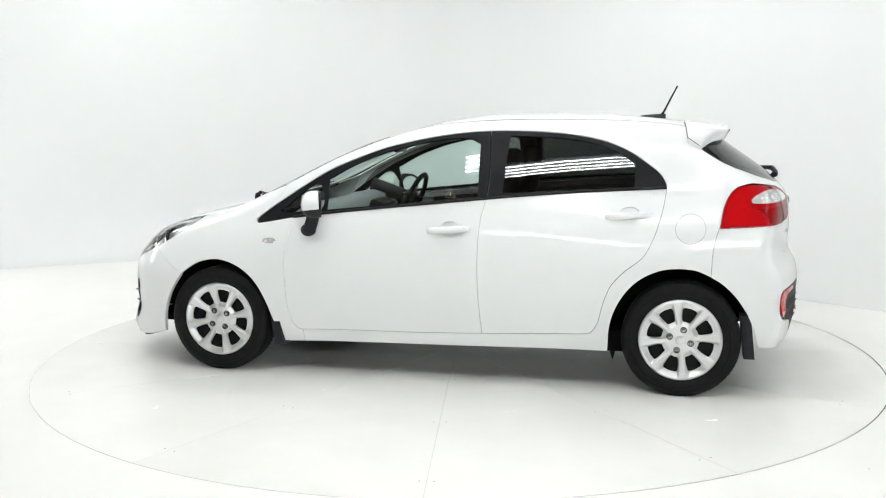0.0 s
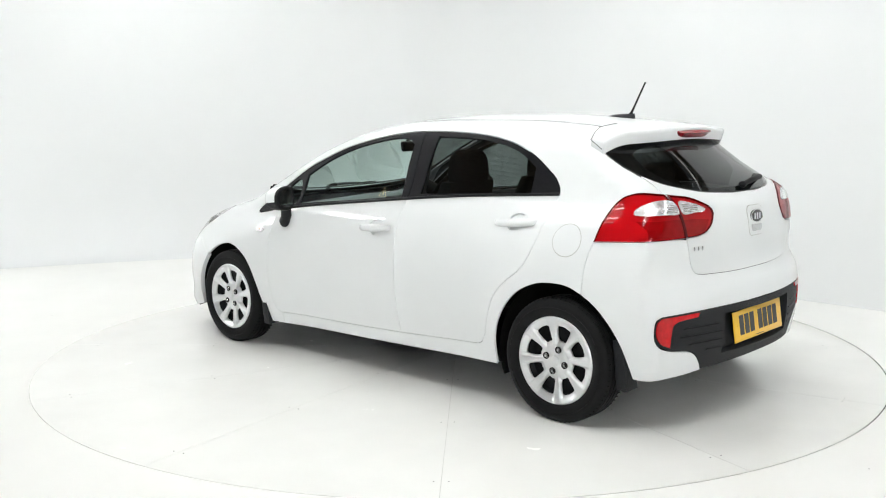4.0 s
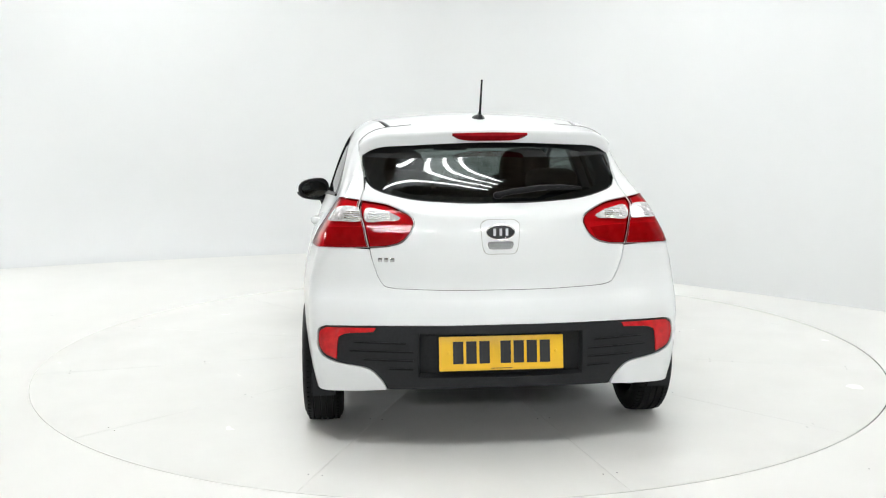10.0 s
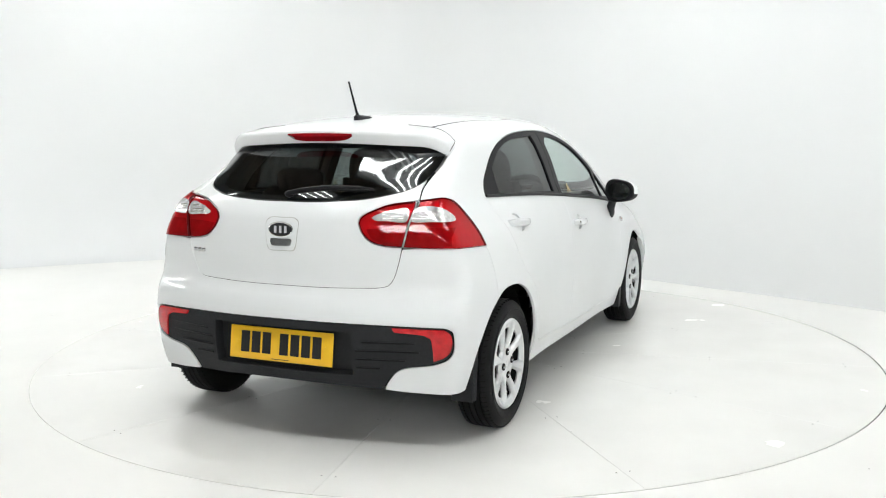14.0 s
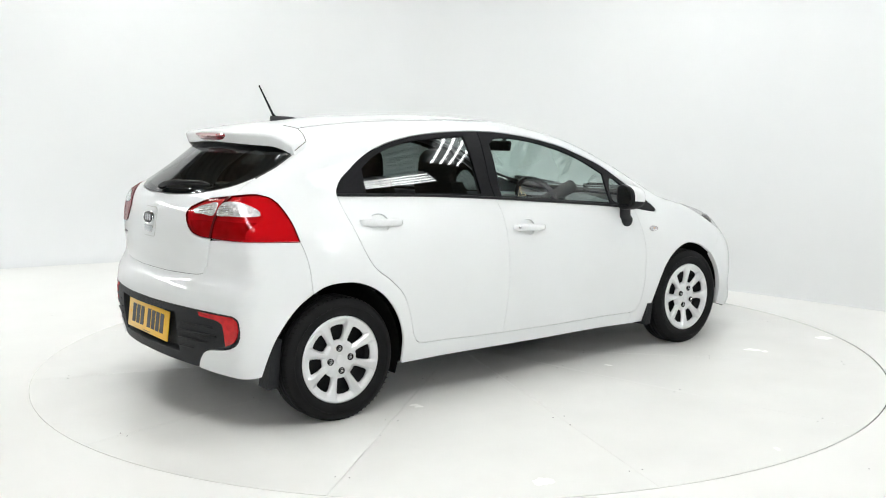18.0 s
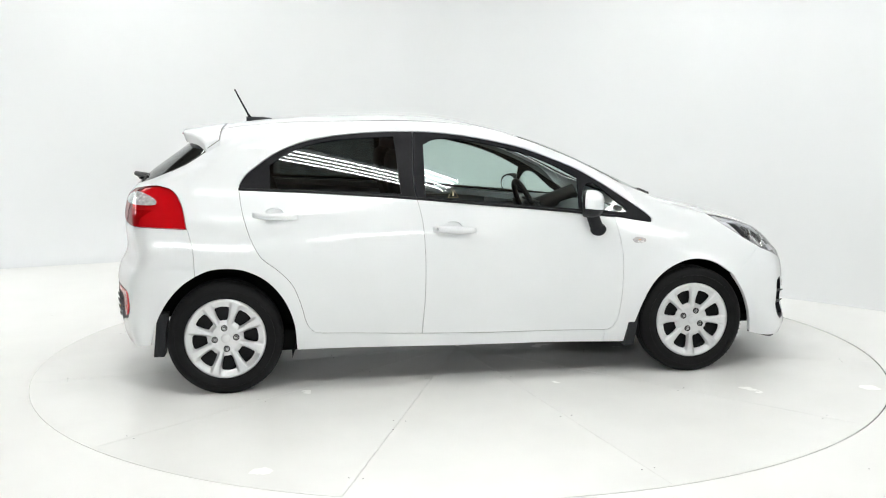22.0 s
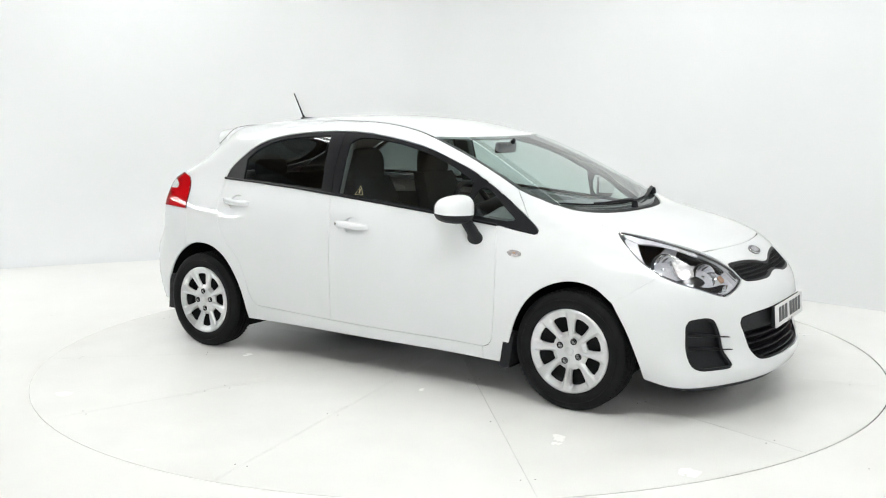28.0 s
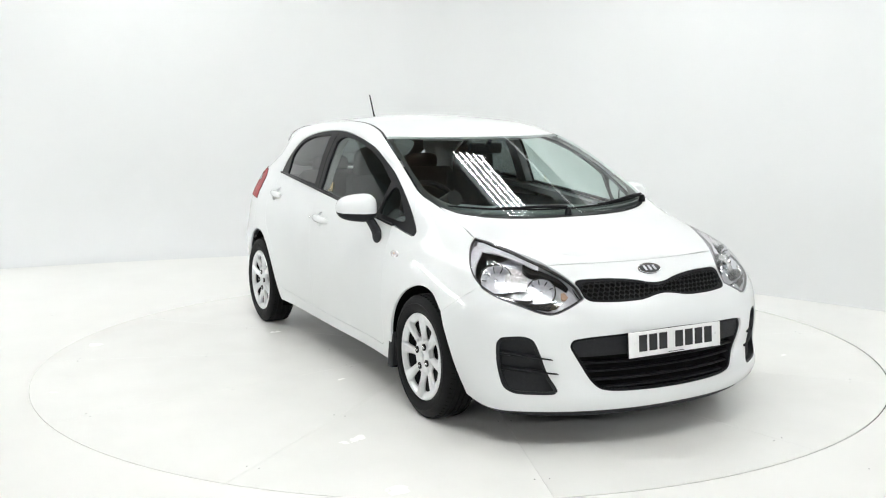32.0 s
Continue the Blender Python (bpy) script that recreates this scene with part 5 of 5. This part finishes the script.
def build_wheels(car):
    prof = [(.203, .062), (.210, .075), (.220, .082), (.242, .0880), (.262, .0870), (.278, .081), (.290, .072), (.2965, .062)]
    mid = []
    for y in (.049, .047, .042, .040, .018, .016, .011, .009):
        deep = y in (.047, .042, .016, .011)
        mid.append((.293 if deep else .3003, y))
    up = prof + mid
    full = up + [(r, -y) for r, y in up[::-1]] + [(.203, .062)]
    cover = None
    for x in (1.285, -1.285):
        for s in (1, -1):
            w = new("wheel")
            w.parent = car
            w["label"] = "road wheel with a silver eight-spoke cover"
            flat = part("tyre", lathe(full, 96, "Y"), RUBBER, w, "black rubber tyre", sharp=30)
            for v in flat.data.vertices:
                v.co.z = max(v.co.z, -.2957)
            # raised ring on the sidewall
            part("sidewall_ring", tube([(.256 * math.cos(a), .0880, .256 * math.sin(a)) for a in [2 * math.pi * i / 64 for i in range(64)]], .0022, 5, True), RUBBER, w)
            blocks = []
            for k in range(72):
                a = 2 * math.pi * k / 72
                blocks.append(box((.0035, .026, .006), (.2950 * math.cos(a), .058, .2950 * math.sin(a)), (0, -math.degrees(a) + 90, 14)))
                blocks.append(box((.0035, .026, .006), (.2950 * math.cos(a + .04), -.058, .2950 * math.sin(a + .04)), (0, -math.degrees(a) + 90, -14)))
            part("tread_pattern", join(*blocks), DARK, w, "fine cross cuts of the tread", smooth=False)["kind"] = "stuff"
            part("steel_rim", lathe([(.0, .030), (.07, .034), (.11, .020), (.165, .026), (.19, .055), (.202, .066), (.205, .060), (.19, .0), (.17, -.08)], 64, "Y"), STEEL, w, "dark steel rim")
            if cover is None:
                cv = part("wheel_cover", wheel_cover_mesh(), ALLOY, w, "silver wheel cover", sharp=35)
                cover = cv.data
            else:
                cv = new("wheel_cover", cover)
                cv.parent = w
                cv["label"] = "silver wheel cover"
            cv.location = (0, .067, 0)
            part("centre_cap", lathe([(0, .0760), (.020, .0755), (.024, .073), (.026, .065)], 28, "Y"), ALLOY, w)
            for k in range(4):
                a = radians(22.5 + 90 * k)
                q = (.055 * math.cos(a), 0, .055 * math.sin(a))
                part("nut_well", lathe([(.0165, .061), (.0165, .0735), (.012, .074), (.0115, .065)], 18, "Y", q), STEEL, w)
                part("nut", lathe([(0, .079), (.006, .078), (.0095, .073), (.0095, .061)], 6, "Y", q), CHROME_DIM, w)
            off = {(1, 1): 57.5, (0, 1): 5.5, (1, -1): 87, (0, -1): 27.5}[(int(x > 0), s)]
            w.matrix_basis = Matrix.Translation((x, .771 * s, .2960)) @ Matrix.Rotation(0 if s > 0 else math.pi, 4, "Z") @ Matrix.Rotation(radians(off), 4, "Y")
    # arches: dark liners
    for x, r, a0, a1 in ((1.285, .362, 10, 202), (-1.285, .368, -22, 168)):
        for s in (1, -1):
            n = 28
            an = [radians(a0 + (a1 - a0) * i / n) for i in range(n + 1)]
            verts, faces = [], []
            for a in an:
                for y in (.835 if x > 0 else .80, .60, .50):
                    rr = r if y > .55 else r - .10
                    verts.append((x + rr * math.cos(a), y * s, .300 + rr * math.sin(a)))
            for i in range(n):
                for k in range(2):
                    faces.append((i * 3 + k, i * 3 + k + 1, i * 3 + 4 + k, i * 3 + 3 + k))
            mesh_ob("arch_liner", verts, faces, DARK, car, smooth=True, label="dark wheel arch liner")
            part("brake_disc", lathe([(0, .0), (.12, .0), (.12, -.02), (0, -.02)], 32, "Y", (x, .70 * s, .2960)), STEEL, car)


def build_underside(car):
    part("floor_pan", rounded(box((3.1, 1.44, .12), (.02, 0, .245)), .03), DARK, car, "dark underbody")
    part("engine_tray", rounded(box((.75, 1.1, .06), (1.50, 0, .235)), .02), DARK, car)
    part("exhaust", tube([(.9, -.12, .170), (-.5, -.12, .170), (-1.0, -.3, .24), (-1.45, -.3, .30)], .032, 10), STEEL, car)
    part("silencer", rounded(box((.36, .50, .12), (-1.56, .05, .345)), .05), STEEL, car)
    part("rear_axle", tube([(-1.24, -.66, .285), (-1.20, 0, .275), (-1.24, .66, .285)], .045, 10), STEEL, car)
    part("front_axle", tube([(1.26, -.66, .28), (1.24, 0, .26), (1.26, .66, .28)], .035, 10), STEEL, car)
    # closing skins behind the panels
    for s in (1, -1):
        xs = np.linspace(-1.72, 1.72, 70)
        an = np.radians(np.linspace(-40, 14, 14))
        q = np.array([(x, a * .7) for x in xs for a in an])
        p = from_section(q)
        n = skin_normal(p)
        p = p - n * np.where(p[:, 0] > 1.1, .022, .045)[:, None]
        ok = ~((np.hypot(p[:, 0] - 1.285, p[:, 2] - .3) < .375) | (np.hypot(p[:, 0] + 1.285, p[:, 2] - .3) < .385) | (p[:, 2] > np.interp(p[:, 0], [-1.2, -.26, .64, 1.05], [1.03, .975, .885, .82])) | (p[:, 0] > 1.70) | (p[:, 2] < .225))
        f = []
        for i in range(69):
            for k in range(13):
                t = (i * 14 + k, i * 14 + k + 1, i * 14 + 15 + k, i * 14 + 14 + k)
                if all(ok[j] for j in t):
                    f.append(t)
        mesh_ob("door_lining", p * np.array([1, s, 1]), f, DASH, car, n * np.array([1, s, 1]), label="dark grained inner door lining")
    part("firewall", box((.04, 1.25, .62), (1.12, 0, .56)), DARK, car, smooth=False)
    part("nose_core", rounded(box((.42, .90, .36), (1.66, 0, .46)), .04), DARK, car)
    part("boot_lining", rounded(box((.05, 1.1, .70), (-1.72, 0, .66)), .02), DASH, car, "dark boot lining")


def build_interior(car):
    # headlining and pillars
    ring = T((.30, -.50), (.34, -.3), (.36, 0), (.34, .3), (.30, .50)), T((.30, .50), (-.4, .47), (-1.0, .42), (-1.25, .40)), T((-1.25, .40), (-1.25, -.40)), T((-1.25, -.40), (-1.0, -.42), (-.4, -.47), (.30, -.50))
    panel("headlining", "top", list(ring), LINER, car, sides=(1,), lift=-.03, gap=0, depth=0, step=.06, label="pale cloth headlining")
    panel("pillar_trim", "section", [WINDOW_TOP[1:], [("s", -.262, 1.361), ("t", -.25, .50)], T((-.25, .50), (0, .515), (.30, .535)), SCREEN_SIDE[:3], [("t", .78, .647), ("s", .961, .954)]], TRIM_GREY, car, lift=-.035, gap=.006, depth=0, step=.05, label="grey pillar trim")
    panel("rear_trim", "section", [WINDOW_TOP_REAR, [("s", -1.199, 1.064), ("s", -1.40, 1.05)], [("s", -1.40, 1.05), ("r", .57, 1.20), ("t", -1.28, .44)], T((-1.28, .44), (-.83, .48), (-.25, .50)), [("t", -.25, .50), ("s", -.262, 1.361)]], LINER, car, lift=-.035, gap=.006, depth=0, step=.05, label="pale rear pillar trim")
    for s in (1, -1):
        post = [(-.275, 1.003, .045), (-.275, 1.12, .045), (-.27, 1.25, .045), (-.265, 1.36, .045)]
        sec = []
        for x, z, d in post:
            y = on_side([(x, z)])[0, 1] - .022
            sec.append([(x - .06, y * s, z), (x + .06, y * s, z), (x + .05, (y - d) * s, z), (x - .05, (y - d) * s, z)])
        part("centre_pillar", loft(sec), TRIM_GREY, car)
        # belt sills inside the doors
        for line in (BELT_FRONT, BELT_REAR):
            q = from_section(smooth_line(to_section(place(line)), .08))
            sec = [[(a, (b - .016) * s, c - .012), (a, (b - .075) * s, c - .016), (a, (b - .085) * s, c - .05), (a, (b - .016) * s, c - .05)] for a, b, c in q]
            part("door_capping", loft(sec), DASH, car)
    # dashboard: rolled top, binnacle, vents, centre stack
    sec = []
    for y in np.linspace(-.66, .66, 21):
        u = abs(y) / .66
        bump = .035 * math.exp(-((y + .36) / .16) ** 2)
        x1 = 1.02 - .12 * u * u
        sec.append([(x1, y, .90 - .03 * u), (.86, y, .935 + bump * .7 - .03 * u), (.72, y, .945 + bump - .03 * u), (.64, y, .925 + bump - .03 * u), (.61, y, .86), (.64, y, .74), (.70, y, .62), (x1, y, .60)])
    part("dashboard", loft(sec), DASH, car, "dark grained dashboard", sharp=60)
    part("centre_stack", rounded(box((.10, .24, .30), (.60, 0, .78), (0, -18, 0)), .02), BLACK_TRIM, car, "black centre console stack")
    for y in (-.60, -.16, .16, .60):
        vent = part("air_vent", rounded(box((.03, .12, .055), (.615, y * .97, .862), (0, -12, 0)), .012), GRILLE, car, "black air vent")
        for k in range(3):
            part("slat", box((.012, .10, .004), (.600, y * .97, .848 + k * .014)), STEEL, vent, smooth=False)
    part("radio", rounded(box((.02, .17, .07), (.56, 0, .865), (0, -18, 0)), .006), GRILLE, car, "black radio panel")
    part("console", rounded(box((.75, .18, .20), (.25, 0, .45)), .03), DASH, car, "dark centre console")
    lever = part("gear_lever", tube([(.38, 0, .54), (.36, 0, .68)], .010, 8), STEEL, car)
    part("knob", ellipsoid((.358, 0, .70), (.025, .025, .032), 14, 10), BLACK_TRIM, lever)
    # steering wheel on the right-hand side
    sw = new("steering_wheel")
    sw.parent = car
    sw["label"] = "dark three-spoke steering wheel"
    sw.matrix_basis = Matrix.Translation((.455, -.36, .895)) @ Matrix.Rotation(radians(-24), 4, "Y")
    part("rim", tube([(0, .182 * math.cos(a), .182 * math.sin(a)) for a in [2 * math.pi * i / 48 for i in range(48)]], .0165, 10, True), BLACK_TRIM, sw)
    part("hub", rounded(box((.06, .15, .12), (.03, 0, -.01)), .025), BLACK_GRAIN, sw)
    for a in (0, 180, 270):
        part("spoke", tube([(.02, 0, 0), (0, .175 * math.cos(radians(a)), .175 * math.sin(radians(a)))], [.03, .014], 8), BLACK_TRIM, sw)
    part("column", tube([(.03, 0, 0), (.30, 0, -.02)], .045, 12), BLACK_GRAIN, sw)
    part("stalk", tube([(.05, -.05, .03), (.04, -.20, .04)], .008, 6), BLACK_TRIM, sw)
    part("stalk", tube([(.05, .05, .03), (.04, .20, .04)], .008, 6), BLACK_TRIM, sw)
    # seats
    for y in (.36, -.36):
        seat = new("front_seat")
        seat.parent = car
        seat["label"] = "dark cloth front seat with headrest"
        part("cushion", rounded(box((.52, .50, .17), (.06, y, .50), (0, -6, 0)), .06), CLOTH, seat)
        sec = []
        for t in np.linspace(0, 1, 9):
            z, x = .52 + .56 * t, -.15 - .18 * t
            w, d = .255 - .06 * t ** 2.5, .075 - .02 * t
            sec.append([(x + d * math.sin(a) * (1 + .35 * (abs(math.cos(a)) > .8)), y + w * math.copysign(abs(math.cos(a)) ** .6, math.cos(a)), z) for a in [2 * math.pi * i / 20 for i in range(20)]])
        part("backrest", loft(sec), CLOTH, seat)
        head = ellipsoid((0, 0, 0), (1, 1, 1), 24, 16)
        for v in head.verts:
            f = lambda q, e: math.copysign(abs(q) ** e, q)
            v.co = Vector((-.335 + f(v.co.x, .7) * .055, y + f(v.co.y, .55) * .145 * (1 - .12 * v.co.z), 1.145 + f(v.co.z, .6) * .112))
        part("headrest", head, CLOTH, seat)
        for d in (-.06, .06):
            part("post", tube([(-.325, y + d, .98), (-.33, y + d, 1.06)], .006, 8), CHROME_DIM, seat)
    bench = new("rear_seat")
    bench.parent = car
    bench["label"] = "dark cloth rear bench with headrests"
    part("cushion", rounded(box((.50, 1.22, .16), (-.66, 0, .52)), .05), CLOTH, bench)
    part("backrest", rounded(box((.14, 1.20, .58), (-1.02, 0, .80), (0, -20, 0)), .05), CLOTH, bench)
    for y in (-.36, .36):
        head = ellipsoid((0, 0, 0), (1, 1, 1), 20, 14)
        for v in head.verts:
            f = lambda q, e: math.copysign(abs(q) ** e, q)
            v.co = Vector((-1.13 + f(v.co.x, .7) * .05, y + f(v.co.y, .55) * .13, 1.115 + f(v.co.z, .6) * .065))
        part("headrest", head, CLOTH, bench)
    part("parcel_shelf", rounded(box((.45, 1.05, .025), (-1.36, 0, 1.015)), .01), DASH, car, "dark parcel shelf")
    mir = part("rear_view_mirror", rounded(box((.03, .22, .065), (.44, 0, 1.255), (0, 10, 0)), .014), BLACK_TRIM, car, "black interior mirror")
    part("stem", tube([(.46, 0, 1.27), (.50, 0, 1.30)], .012, 8), BLACK_TRIM, mir)
    for s in (1, -1):
        ring = [tuple(p * np.array([1, s, 1]) - np.array([0, .005 * s, 0])) for p in on_side([(-.092, 1.006), (-.036, 1.006), (-.064, 1.054)])]
        sticker = part("window_sticker", tube(ring, .0022, 6, closed=True), STICKER, car, "small pale yellow triangular warning sticker")
        bar = [tuple(p * np.array([1, s, 1]) - np.array([0, .005 * s, 0])) for p in on_side([(-.064, 1.014), (-.064, 1.036)])]
        part("mark", tube(bar, .0035, 6), STICKER, sticker)


def build_car():
    car = new("hatchback_car")
    tagged(car, "glossy white five-door hatchback car parked on the turntable", "car")
    gate = build_skin(car)
    build_spoiler(car, gate)
    build_seals(car, gate)
    build_tail_lamps(car, gate)
    build_rear_details(car, gate)
    build_headlamps(car)
    build_front_details(car)
    for s in (1, -1):
        build_mirror(car, s)
    build_handles(car)
    build_side_details(car)
    build_wheels(car)
    build_underside(car)
    build_interior(car)
    return car


build_studio()
hall()
build_lights()
TURNTABLE = build_turntable()
CAR = build_car()


def turning(t):
    return Matrix.Rotation(radians(167.008 - 7.142 * t), 4, "Z")


def motions():
    steps = [k * 1.0 for k in range(33)]
    walk(TURNTABLE, [(t, turning(t)) for t in steps])
    walk(CAR, [(t, turning(t) @ Matrix.Translation((-.084, .002, 0))) for t in steps])


motions()
